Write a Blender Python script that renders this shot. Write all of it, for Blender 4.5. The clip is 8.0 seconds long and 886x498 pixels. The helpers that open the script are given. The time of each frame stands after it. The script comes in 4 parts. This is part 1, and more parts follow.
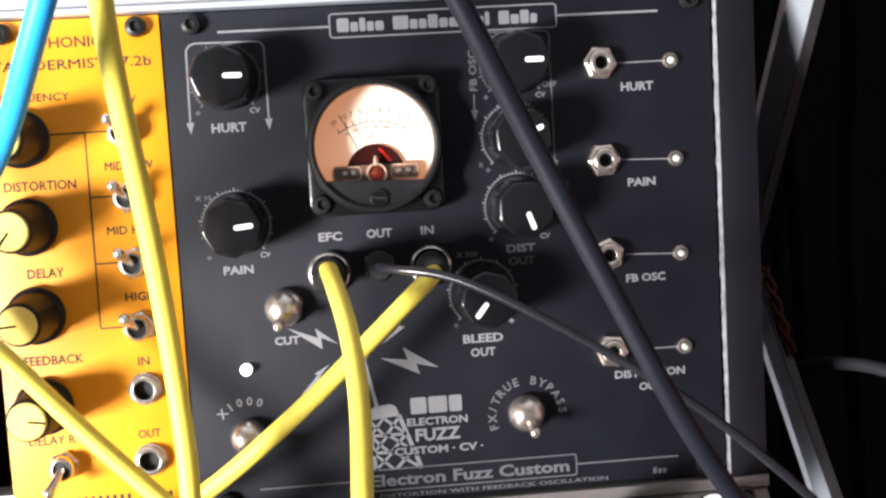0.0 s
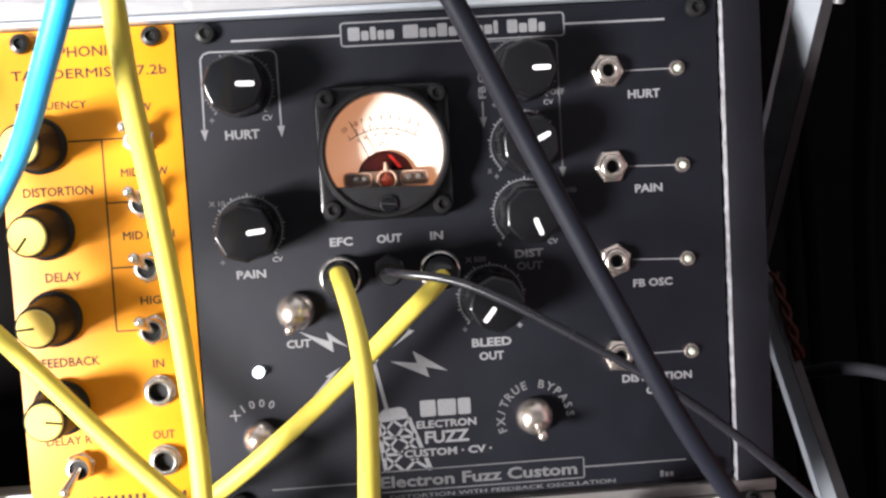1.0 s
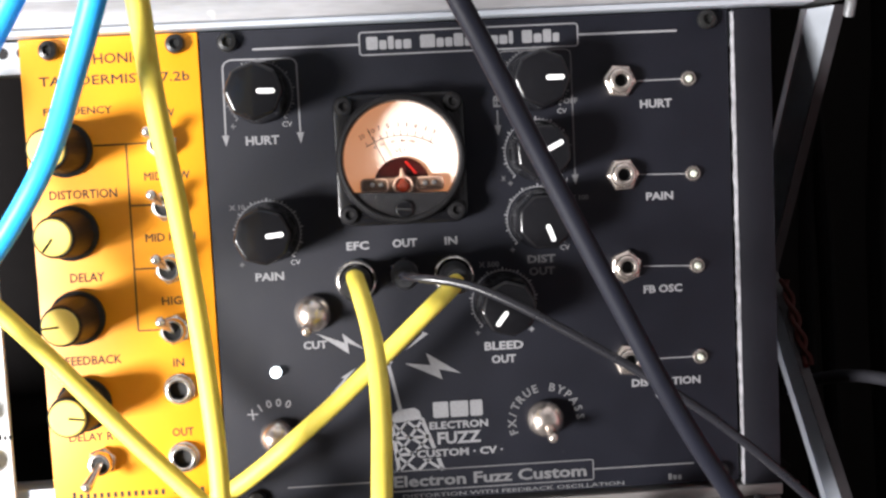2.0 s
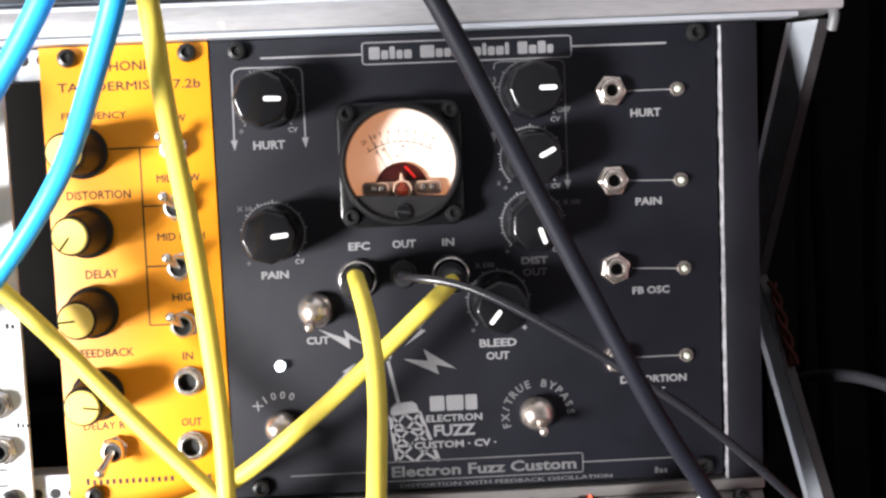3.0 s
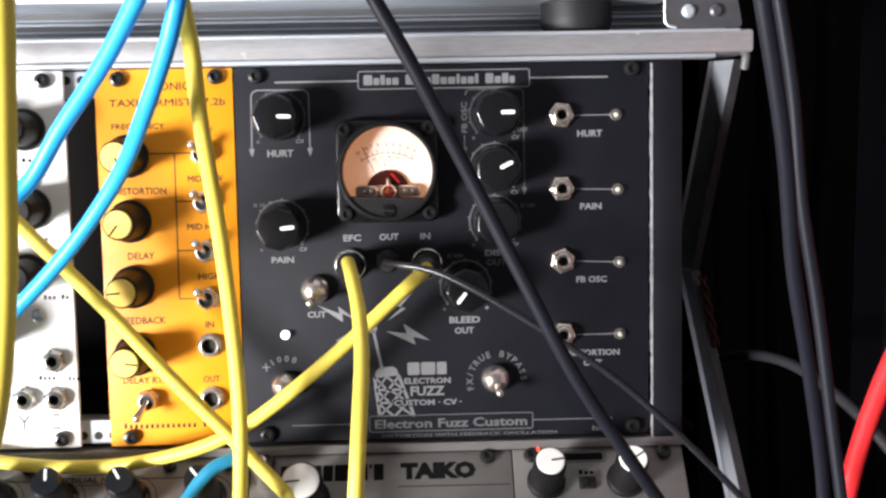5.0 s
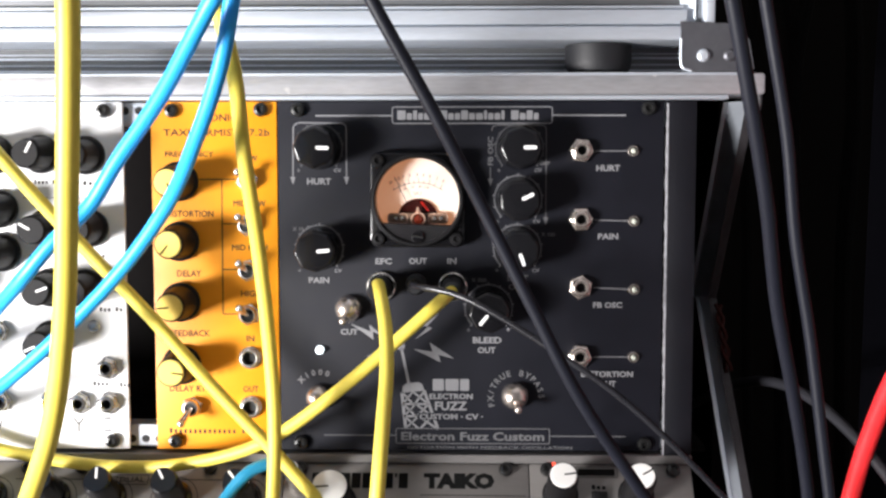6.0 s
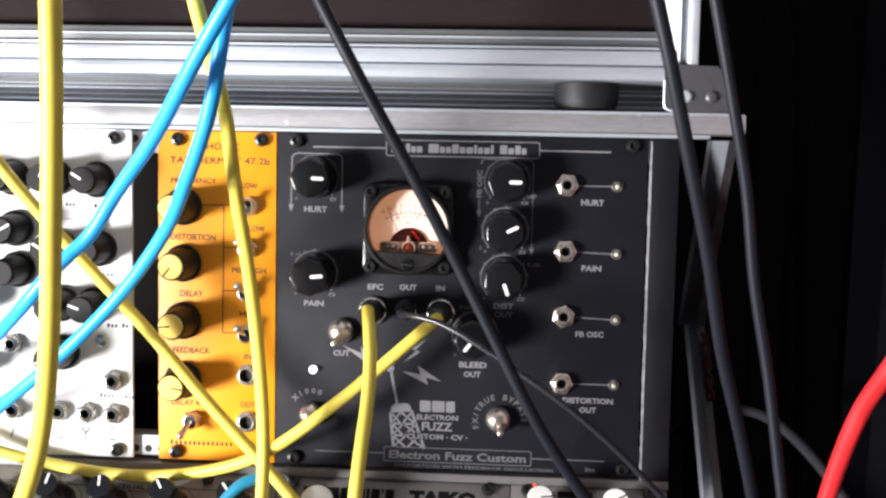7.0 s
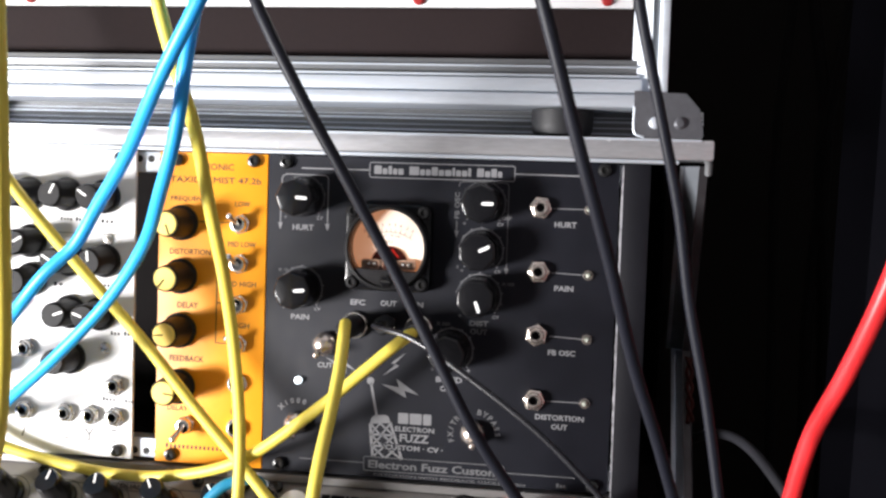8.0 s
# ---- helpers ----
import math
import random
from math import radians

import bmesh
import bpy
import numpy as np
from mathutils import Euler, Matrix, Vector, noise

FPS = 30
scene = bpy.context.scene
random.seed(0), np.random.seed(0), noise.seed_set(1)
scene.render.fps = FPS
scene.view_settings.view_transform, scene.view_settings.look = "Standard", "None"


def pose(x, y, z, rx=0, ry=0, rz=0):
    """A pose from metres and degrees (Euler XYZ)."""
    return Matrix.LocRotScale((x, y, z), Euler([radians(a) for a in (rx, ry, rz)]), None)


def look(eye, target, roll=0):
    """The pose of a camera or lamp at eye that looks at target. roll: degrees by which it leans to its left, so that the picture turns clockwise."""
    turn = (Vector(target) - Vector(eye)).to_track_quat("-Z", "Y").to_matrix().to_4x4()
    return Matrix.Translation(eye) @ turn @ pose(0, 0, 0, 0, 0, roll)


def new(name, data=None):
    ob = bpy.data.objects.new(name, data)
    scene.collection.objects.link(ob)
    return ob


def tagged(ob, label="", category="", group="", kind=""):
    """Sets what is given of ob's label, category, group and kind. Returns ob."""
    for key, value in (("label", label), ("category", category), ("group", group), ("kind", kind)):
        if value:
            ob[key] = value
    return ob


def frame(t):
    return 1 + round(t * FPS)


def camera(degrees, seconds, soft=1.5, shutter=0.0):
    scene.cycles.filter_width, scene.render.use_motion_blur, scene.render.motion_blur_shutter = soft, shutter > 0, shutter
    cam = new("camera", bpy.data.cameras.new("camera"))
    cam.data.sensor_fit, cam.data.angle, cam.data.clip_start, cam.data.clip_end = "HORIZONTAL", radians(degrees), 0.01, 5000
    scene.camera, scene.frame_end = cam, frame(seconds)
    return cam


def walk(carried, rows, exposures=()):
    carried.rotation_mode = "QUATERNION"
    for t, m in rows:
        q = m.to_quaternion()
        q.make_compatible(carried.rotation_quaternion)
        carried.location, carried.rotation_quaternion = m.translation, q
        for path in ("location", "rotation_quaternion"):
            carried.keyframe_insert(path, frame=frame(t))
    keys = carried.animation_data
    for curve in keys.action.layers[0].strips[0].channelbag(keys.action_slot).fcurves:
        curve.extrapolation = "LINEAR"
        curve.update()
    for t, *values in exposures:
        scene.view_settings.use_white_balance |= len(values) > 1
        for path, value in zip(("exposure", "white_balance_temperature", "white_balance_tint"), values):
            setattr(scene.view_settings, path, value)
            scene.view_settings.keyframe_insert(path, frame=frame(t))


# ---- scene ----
cam = camera(44, 8.0, soft=2.5, shutter=0.5)
PATH = [
    (0, (0.0444, -0.2819, 0.0925), (0.0847, 0.2141, 0.0447), -3.32),
    (0.5, (0.0473, -0.2846, 0.0932), (0.0804, 0.2120, 0.0459), -3.33),
    (1, (0.0474, -0.2865, 0.0927), (0.0779, 0.2105, 0.0478), -3.33),
    (1.5, (0.0468, -0.2876, 0.0928), (0.0762, 0.2096, 0.0491), -3.31),
    (1.7, (0.0471, -0.2898, 0.0931), (0.0739, 0.2076, 0.0499), -3.10),
    (2.8, (0.0511, -0.3021, 0.0957), (0.0678, 0.1957, 0.0516), -2.49),
    (3, (0.0518, -0.3066, 0.0962), (0.0683, 0.1911, 0.0514), -2.36),
    (3.5, (0.0508, -0.3208, 0.0957), (0.0721, 0.1768, 0.0515), -1.97),
    (4, (0.0521, -0.3362, 0.0971), (0.0747, 0.1612, 0.0510), -1.52),
    (4.2, (0.0546, -0.3420, 0.0979), (0.0750, 0.1554, 0.0508), -1.41),
    (5.3, (0.0601, -0.3846, 0.1017), (0.0690, 0.1133, 0.0569), -0.90),
    (5.5, (0.0615, -0.3899, 0.1025), (0.0653, 0.1083, 0.0599), -0.70),
    (6, (0.0686, -0.3997, 0.1062), (0.0582, 0.0987, 0.0672), -0.03),
    (6.5, (0.0748, -0.4066, 0.1153), (0.0573, 0.0913, 0.0723), 0.48),
    (7, (0.0911, -0.4150, 0.1202), (0.0588, 0.0822, 0.0787), 1.13),
    (7.5, (0.1096, -0.4222, 0.1227), (0.0610, 0.0739, 0.0843), 1.83),
    (8, (0.1404, -0.4272, 0.1162), (0.0619, 0.0658, 0.0896), 1.86),
]
EXPOSURES = [(0, 0.29), (3.5, 0.25), (5.5, -0.06), (8, -0.08)]
walk(cam, [(t, look(eye, target, roll)) for t, eye, target, roll in PATH], EXPOSURES)

# ---------------------------------------------------------------- light
world = bpy.data.worlds.new("world")
scene.world = world
world.use_nodes = True
wn = world.node_tree.nodes
sky = wn.new("ShaderNodeTexSky")
sky.sky_type, sky.sun_disc = "NISHITA", False
sky.sun_elevation, sky.sun_rotation = radians(25), radians(-90)
world.node_tree.links.new(sky.outputs[0], wn["Background"].inputs[0])
wn["Background"].inputs[1].default_value = 0.15

# daylight through the low window in the wall beside the rack
WIN = Vector((-1.0, -0.84, -0.19))
lamp = bpy.data.lights.new("window_daylight", "AREA")
lamp.shape, lamp.size, lamp.size_y = "RECTANGLE", 0.34, 0.28
lamp.energy, lamp.color = 62, (1.0, 0.975, 0.97)
lamp_ob = new("window_daylight", lamp)
lamp_ob.matrix_world = look(WIN, (0.03, 0, 0.06))

# ---------------------------------------------------------------- materials
MM = 0.001


def mat(name, color, rough=0.5, metal=0.0, grain=0.12, scale=900.0, bump=0.05, stain=0.1, coat=0.0, spec=0.5, streak=None, emit=None, speck=None, sss=0.0):
    """A surface with fine grain and broad stains in its colour, gloss and relief."""
    m = bpy.data.materials.new(name)
    m.use_nodes = True
    n, l = m.node_tree.nodes, m.node_tree.links
    b = n["Principled BSDF"]
    mp = n.new("ShaderNodeMapping")
    geo = n.new("ShaderNodeNewGeometry")
    l.new(geo.outputs["Position"], mp.inputs["Vector"])
    if streak:
        mp.inputs["Scale"].default_value = streak
    fine = n.new("ShaderNodeTexNoise")
    fine.inputs["Scale"].default_value, fine.inputs["Detail"].default_value = scale, 4
    broad = n.new("ShaderNodeTexNoise")
    broad.inputs["Scale"].default_value, broad.inputs["Detail"].default_value = scale / 14, 5
    for t in (fine, broad):
        l.new(mp.outputs[0], t.inputs["Vector"])
    mix = n.new("ShaderNodeMath")
    mix.operation = "MULTIPLY_ADD"
    l.new(fine.outputs[0], mix.inputs[0])
    mix.inputs[1].default_value = 2 * grain
    mix.inputs[2].default_value = 1 - grain - stain
    add = n.new("ShaderNodeMath")
    add.operation = "MULTIPLY_ADD"
    l.new(broad.outputs[0], add.inputs[0])
    add.inputs[1].default_value = 2 * stain
    l.new(mix.outputs[0], add.inputs[2])
    hue = n.new("ShaderNodeVectorMath")
    hue.operation = "SCALE"
    hue.inputs[0].default_value = color
    l.new(add.outputs[0], hue.inputs["Scale"])
    if speck:
        dots = n.new("ShaderNodeTexNoise")
        dots.inputs["Scale"].default_value, dots.inputs["Detail"].default_value = speck[0], 1.5
        l.new(geo.outputs["Position"], dots.inputs["Vector"])
        ramp = n.new("ShaderNodeMapRange")
        ramp.inputs["From Min"].default_value, ramp.inputs["From Max"].default_value = speck[1], speck[1] + 0.04
        l.new(dots.outputs[0], ramp.inputs["Value"])
        over = n.new("ShaderNodeMix")
        over.data_type = "RGBA"
        over.inputs["B"].default_value = (*speck[2], 1)
        l.new(ramp.outputs[0], over.inputs["Factor"])
        l.new(hue.outputs[0], over.inputs["A"])
        l.new(over.outputs["Result"], b.inputs["Base Color"])
    else:
        l.new(hue.outputs[0], b.inputs["Base Color"])
    rg = n.new("ShaderNodeMath")
    rg.operation = "MULTIPLY_ADD"
    l.new(broad.outputs[0], rg.inputs[0])
    rg.inputs[1].default_value, rg.inputs[2].default_value = 0.2 * rough + 0.04, 0.88 * rough
    l.new(rg.outputs[0], b.inputs["Roughness"])
    b.inputs["Metallic"].default_value = metal
    b.inputs["Coat Weight"].default_value = coat
    b.inputs["Subsurface Weight"].default_value = sss
    b.inputs["Subsurface Radius"].default_value = (1.0, 1.0, 1.0)
    b.inputs["Subsurface Scale"].default_value = 0.0016
    b.inputs["Specular IOR Level"].default_value = spec
    if bump:
        bp = n.new("ShaderNodeBump")
        bp.inputs["Strength"].default_value, bp.inputs["Distance"].default_value = bump, 0.0003
        l.new(fine.outputs[0], bp.inputs["Height"])
        l.new(bp.outputs[0], b.inputs["Normal"])
    if emit:
        b.inputs["Emission Color"].default_value = (*emit[:3], 1)
        b.inputs["Emission Strength"].default_value = emit[3]
    return m


BLACK_PAINT = mat("black_powder_coat", (0.0046, 0.0051, 0.0096), 0.62, grain=0.35, scale=1500, bump=0.08, stain=0.3, spec=0.27, speck=(420, 0.80, (0.07, 0.07, 0.08)))
BLACK_ANODISED = mat("black_anodised_blank", (0.0044, 0.0044, 0.0072), 0.55, spec=0.25, grain=0.3, scale=1100, bump=0.2, stain=0.3, speck=(300, 0.78, (0.10, 0.10, 0.12)))
YELLOW_PAINT = mat("orange_yellow_paint", (0.88, 0.325, 0.008), 0.42, grain=0.03, scale=700, stain=0.05, bump=0.03)
WHITE_PAINT = mat("white_painted_aluminium", (0.86, 0.86, 0.87), 0.45, grain=0.03, scale=600, stain=0.04)
CREAM_PANEL = mat("brushed_silver_panel", (0.195, 0.184, 0.176), 0.48, 0.25, grain=0.12, scale=260, stain=0.16, streak=(1, 1, 12))
SILK = mat("white_silkscreen_ink", (0.20, 0.20, 0.21), 0.6, grain=0.3, scale=1800, stain=0.1)
# silkscreen ink at half the brightness of SILK
SILK_DIM = mat("dim_silkscreen_ink", (0.10, 0.10, 0.105), 0.6, grain=0.4, scale=1800, stain=0.2)
DARK_INK = mat("dark_brown_ink", (0.012, 0.006, 0.003), 0.6, grain=0.3, scale=1600)
BLACK_INK = mat("black_ink", (0.004, 0.004, 0.004), 0.75, spec=0.15, grain=0.3, scale=1600)
KNOB = mat("black_phenolic", (0.006, 0.006, 0.0072), 0.2, spec=0.4, grain=0.1, scale=600, bump=0.02, stain=0.1)
KNOB_MATT = mat("matt_black_plastic", (0.0085, 0.0082, 0.0090), 0.5, spec=0.2, grain=0.15, scale=900, bump=0.1)
POINTER = mat("white_pointer_paint", (0.85, 0.85, 0.84), 0.5, grain=0.04)
CAP_YELLOW = mat("yellow_plastic_cap", (0.88, 0.66, 0.16), 0.35, grain=0.03, scale=500, stain=0.04)
CAP_WHITE = mat("white_plastic_cap", (0.90, 0.89, 0.86), 0.35, grain=0.03, scale=500)
CHROME = mat("nickel_plate", (0.80, 0.77, 0.73), 0.24, 0.95, grain=0.06, scale=700, bump=0.03)
BRASSY = mat("aged_nickel", (0.74, 0.66, 0.60), 0.24, 0.95, grain=0.12, scale=700, bump=0.05)
GREY_NICKEL = mat("grey_nickel", (0.56, 0.55, 0.54), 0.18, 0.95, grain=0.12, scale=700, bump=0.05)
DARK_NICKEL = mat("black_nickel", (0.26, 0.25, 0.25), 0.22, 1.0, grain=0.1, scale=700)
SCREW = mat("black_oxide_steel", (0.011, 0.011, 0.011), 0.28, 0.0, grain=0.2, scale=900)
HOLE = mat("jack_bore", (0.004, 0.004, 0.004), 0.6, grain=0.1)
ALU = mat("brushed_aluminium", (0.67, 0.72, 0.79), 0.5, 0.66, grain=0.09, scale=210, bump=0.12, stain=0.10, streak=(1, 9, 9))
ALU_WORN = mat("worn_aluminium", (0.62, 0.62, 0.645), 0.38, 0.72, grain=0.22, scale=150, bump=0.2, stain=0.36, speck=(130, 0.70, (0.85, 0.84, 0.84)), streak=(1, 6, 6))
# darker copy of the aluminium: shade of recessed and turned faces in the colour
ALU_DARK = mat("shaded_aluminium", (0.22, 0.226, 0.236), 0.42, 0.6, grain=0.10, scale=200, bump=0.1, stain=0.2, streak=(1, 9, 9))
BRACE = mat("bright_rolled_aluminium", (0.54, 0.58, 0.64), 0.38, 0.95, grain=0.2, scale=120, bump=0.1, stain=0.25)
RAIL_DULL = mat("dull_worn_rail", (0.25, 0.24, 0.235), 0.45, 0.5, grain=0.2, scale=200, bump=0.1, stain=0.3, streak=(1, 6, 6))
# rim of the side braces: the shade it lies in is put into the colour
RIM = mat("shaded_rim", (0.045, 0.042, 0.046), 0.5, 0.3, grain=0.3, scale=200, stain=0.3)
WIRE = mat("dark_red_wire", (0.04, 0.006, 0.004), 0.55, spec=0.2)
STEEL = mat("dark_zinc_steel", (0.135, 0.135, 0.15), 0.45, 0.75, grain=0.2, scale=400, bump=0.1, stain=0.2)
CHIPPED = mat("chipped_bare_metal", (0.46, 0.46, 0.49), 0.5, 0.5, grain=0.75, scale=420, bump=0.3, stain=0.35)
RUBBER = mat("black_rubber", (0.008, 0.0085, 0.011), 0.6, grain=0.2, scale=700, bump=0.1)
# near-black that carries the shade inside and behind the cases
INSIDE = mat("shade_black", (0.005, 0.0042, 0.0042), 0.85, spec=0.08, grain=0.3, scale=200)
BROWN_BLANK = mat("dark_brown_blank", (0.017, 0.011, 0.0115), 0.7, spec=0.12, grain=0.2, scale=500, stain=0.2)
Y_CABLE = mat("yellow_cable_sheath", (0.74, 0.61, 0.095), 0.48, grain=0.06, scale=400, bump=0.06, stain=0.10, sss=0.35)
B_CABLE = mat("blue_cable_sheath", (0.022, 0.39, 0.84), 0.42, grain=0.06, scale=400, bump=0.05, stain=0.08, sss=0.35)
T_CABLE = mat("teal_cable_sheath", (0.015, 0.21, 0.36), 0.36, grain=0.08, scale=400, sss=0.35)
K_CABLE = mat("black_cable_sheath", (0.0070, 0.0078, 0.0136), 0.5, spec=0.25, grain=0.15, scale=500, bump=0.06)
G_CABLE = mat("grey_black_sheath", (0.015, 0.015, 0.019), 0.5, grain=0.15, scale=500, bump=0.06)
GLOSSY_CABLE = mat("glossy_black_sheath", (0.010, 0.010, 0.013), 0.26, spec=0.4, grain=0.1, scale=500, bump=0.03)
R_CABLE = mat("red_cable_sheath", (0.72, 0.030, 0.035), 0.34, grain=0.06, scale=400, sss=0.35)
DIAL = mat("cream_meter_card", (0.82, 0.74, 0.66), 0.7, grain=0.03, scale=500, emit=(1.0, 0.36, 0.12, 0.42))
RED_GEL = mat("red_tinted_plastic", (0.03, 0.005, 0.004), 0.08, grain=0.1, scale=300)
RED_HOT = mat("red_plastic_highlight", (0.40, 0.015, 0.01), 0.2, grain=0.05, emit=(1.0, 0.05, 0.02, 0.05))
BULB = mat("lit_bulb", (0.10, 0.018, 0.010), 0.05, grain=0.05, coat=0.8, emit=(1.0, 0.12, 0.04, 0.10))
CLEAR = mat("smoky_clear_plastic", (0.14, 0.085, 0.06), 0.08, coat=0.5, grain=0.15, scale=500)
COLLAR = mat("amber_clear_plastic", (0.52, 0.33, 0.24), 0.12, grain=0.1, coat=0.6)
RED_SCREW = mat("red_anodised_screw", (0.30, 0.02, 0.02), 0.35)
LED_WHITE = mat("lit_white_led", (0.9, 0.95, 1.0), 0.3, grain=0.02, emit=(0.85, 0.95, 1.0, 3.0))
LED_RED = mat("lit_red_led", (0.8, 0.05, 0.03), 0.3, grain=0.02, emit=(1.0, 0.08, 0.03, 2.5))
LED_CLEAR = mat("unlit_clear_led", (0.48, 0.50, 0.43), 0.06, grain=0.05)
PLASTER = mat("pale_plaster", (0.80, 0.79, 0.81), 0.85, grain=0.06, scale=60, stain=0.12)
GREY_PAINT = mat("pale_grey_paint", (0.50, 0.50, 0.52), 0.8, grain=0.06, scale=60, stain=0.12)
# brown wall taken almost to black, so its colour holds the shade
DARK_WALL = mat("shaded_brown_wall", (0.0036, 0.0024, 0.0017), 0.85, spec=0.15, grain=0.15, scale=40, stain=0.3)
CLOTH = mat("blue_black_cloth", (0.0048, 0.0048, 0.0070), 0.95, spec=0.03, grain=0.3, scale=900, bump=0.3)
WOOD = mat("dark_table_wood", (0.07, 0.04, 0.025), 0.5, grain=0.2, scale=60, streak=(1, 8, 8))
BOARD = mat("floor_boards", (0.16, 0.13, 0.11), 0.55, grain=0.2, scale=30, streak=(1, 8, 1))
GLASS = bpy.data.materials.new("meter_glass")
GLASS.use_nodes = True
gb = GLASS.node_tree.nodes["Principled BSDF"]
gb.inputs["Transmission Weight"].default_value, gb.inputs["Roughness"].default_value, gb.inputs["IOR"].default_value = 1.0, 0.02, 1.12

# ---------------------------------------------------------------- building helpers (millimetres; h = height out of the panel)
ORIGIN = {}


def finish(bm, flat=False):
    bmesh.ops.recalc_face_normals(bm, faces=bm.faces)
    for f in bm.faces:
        f.smooth = not flat
    return bm


def sharp(me, angle=35):
    lim = math.cos(radians(angle))
    me.update()
    bm = bmesh.new()
    bm.from_mesh(me)
    for e in bm.edges:
        e.smooth = len(e.link_faces) == 2 and e.link_faces[0].normal.dot(e.link_faces[1].normal) > lim
    bm.to_mesh(me)
    bm.free()


def part(name, bm, material, parent=None, label="", kind=""):
    """Links a bmesh, given in millimetres of the place, as one mesh under a thing or a part."""
    me = bpy.data.meshes.new(name)
    finish(bm)
    bm.to_mesh(me)
    bm.free()
    return place_mesh(name, me, material, parent, label, kind)


def place_mesh(name, me, material, parent=None, label="", kind=""):
    co = np.empty(len(me.vertices) * 3)
    me.vertices.foreach_get("co", co)
    co = co.reshape(-1, 3) * MM
    c = (co.min(0) + co.max(0)) / 2
    me.vertices.foreach_set("co", (co - c).ravel())
    sharp(me)
    me.materials.clear()
    me.materials.append(material)
    ob = new(name, me)
    ORIGIN[ob] = Vector(c)
    if parent:
        ob.parent = parent
        ob.location = Vector(c) - ORIGIN[parent]
    else:
        ob.location = c
    return tagged(ob, label, kind=kind)


def thing(name, x, y, z, label, category, group="", kind=""):
    """An empty at the base of a thing, in millimetres."""
    ob = new(name)
    ob.empty_display_size = 0.01
    ob.location = (x * MM, y * MM, z * MM)
    ORIGIN[ob] = ob.location.copy()
    return tagged(ob, label, category, group, kind)


def box(x0, x1, y0, y1, z0, z1, bevel=0.0, bm=None):
    own = bm is None
    b = bmesh.new()
    bmesh.ops.create_cube(b, size=1)
    for v in b.verts:
        v.co = Vector(((x0 + x1) / 2 + v.co.x * (x1 - x0), (y0 + y1) / 2 + v.co.y * (y1 - y0), (z0 + z1) / 2 + v.co.z * (z1 - z0)))
    if bevel:
        bmesh.ops.bevel(b, geom=list(b.edges), offset=bevel, segments=2, affect="EDGES", profile=0.5)
    return b if own else join(bm, b)


def join(bm, other):
    me = bpy.data.meshes.new("tmp")
    other.to_mesh(me)
    other.free()
    bm.from_mesh(me)
    bpy.data.meshes.remove(me)
    return bm


def lathe(cx, cz, profile, n=32, wobble=None, turn=0.0, bm=None):
    """Turns a profile of (radius, height out of the panel) about an axis that stands on the panel at cx, cz."""
    own = bm is None
    b = bmesh.new()
    rings = []
    for r, h in profile:
        if r < 1e-6:
            rings.append([b.verts.new((cx, -h, cz))])
            continue
        ring = []
        for k in range(n):
            a = 2 * math.pi * k / n + turn
            rr = r * (wobble(a - turn, h) if wobble else 1)
            ring.append(b.verts.new((cx + rr * math.cos(a), -h, cz + rr * math.sin(a))))
        rings.append(ring)
    for p, q in zip(rings[:-1], rings[1:]):
        for k in range(n):
            j = (k + 1) % n
            if len(p) == 1 and len(q) == 1:
                continue
            if len(p) == 1:
                b.faces.new((p[0], q[k], q[j]))
            elif len(q) == 1:
                b.faces.new((p[k], q[0], p[j]))
            else:
                b.faces.new((p[k], q[k], q[j], p[j]))
    return b if own else join(bm, b)


def plate(points, h0, h1, bm=None):
    """A flat polygon (x, z) with the thickness h0 to h1 out of the panel."""
    own = bm is None
    b = bmesh.new()
    lo = [b.verts.new((x, -h0, z)) for x, z in points]
    hi = [b.verts.new((x, -h1, z)) for x, z in points]
    b.faces.new(lo)
    b.faces.new(hi[::-1])
    for k in range(len(points)):
        j = (k + 1) % len(points)
        b.faces.new((lo[k], lo[j], hi[j], hi[k]))
    return b if own else join(bm, b)


def stroke(x0, z0, x1, z1, w, h=0.06, bm=None):
    d = Vector((x1 - x0, z1 - z0)).normalized() * w / 2
    return plate([(x0 - d.y, z0 + d.x), (x1 - d.y, z1 + d.x), (x1 + d.y, z1 - d.x), (x0 + d.y, z0 - d.x)], 0.0, h, bm)


def rounded(x0, x1, z0, z1, r, n=5):
    pts = []
    for cx, cz, a in ((x1 - r, z1 - r, 0), (x0 + r, z1 - r, 90), (x0 + r, z0 + r, 180), (x1 - r, z0 + r, 270)):
        pts += [(cx + r * math.cos(radians(a + 90 * k / n)), cz + r * math.sin(radians(a + 90 * k / n))) for k in range(n + 1)]
    return pts


def outline(points, w, bm, closed=True):
    for p, q in zip(points, points[1:] + points[:1] if closed else points[1:]):
        if (p[0] - q[0]) ** 2 + (p[1] - q[1]) ** 2 > 1e-6:
            stroke(*p, *q, w, bm=bm)
    return bm


def spline(points, step=6):
    """A smooth run through control points."""
    pts = [Vector(p) for p in points]
    pts = [pts[0] * 2 - pts[1]] + pts + [pts[-1] * 2 - pts[-2]]
    out = []
    for a, b, c, d in zip(pts, pts[1:], pts[2:], pts[3:]):
        for k in range(step):
            t = k / step
            out.append(0.5 * (2 * b + (c - a) * t + (2 * a - 5 * b + 4 * c - d) * t * t + (3 * b - a - 3 * c + d) * t ** 3))
    return out + [pts[-2]]


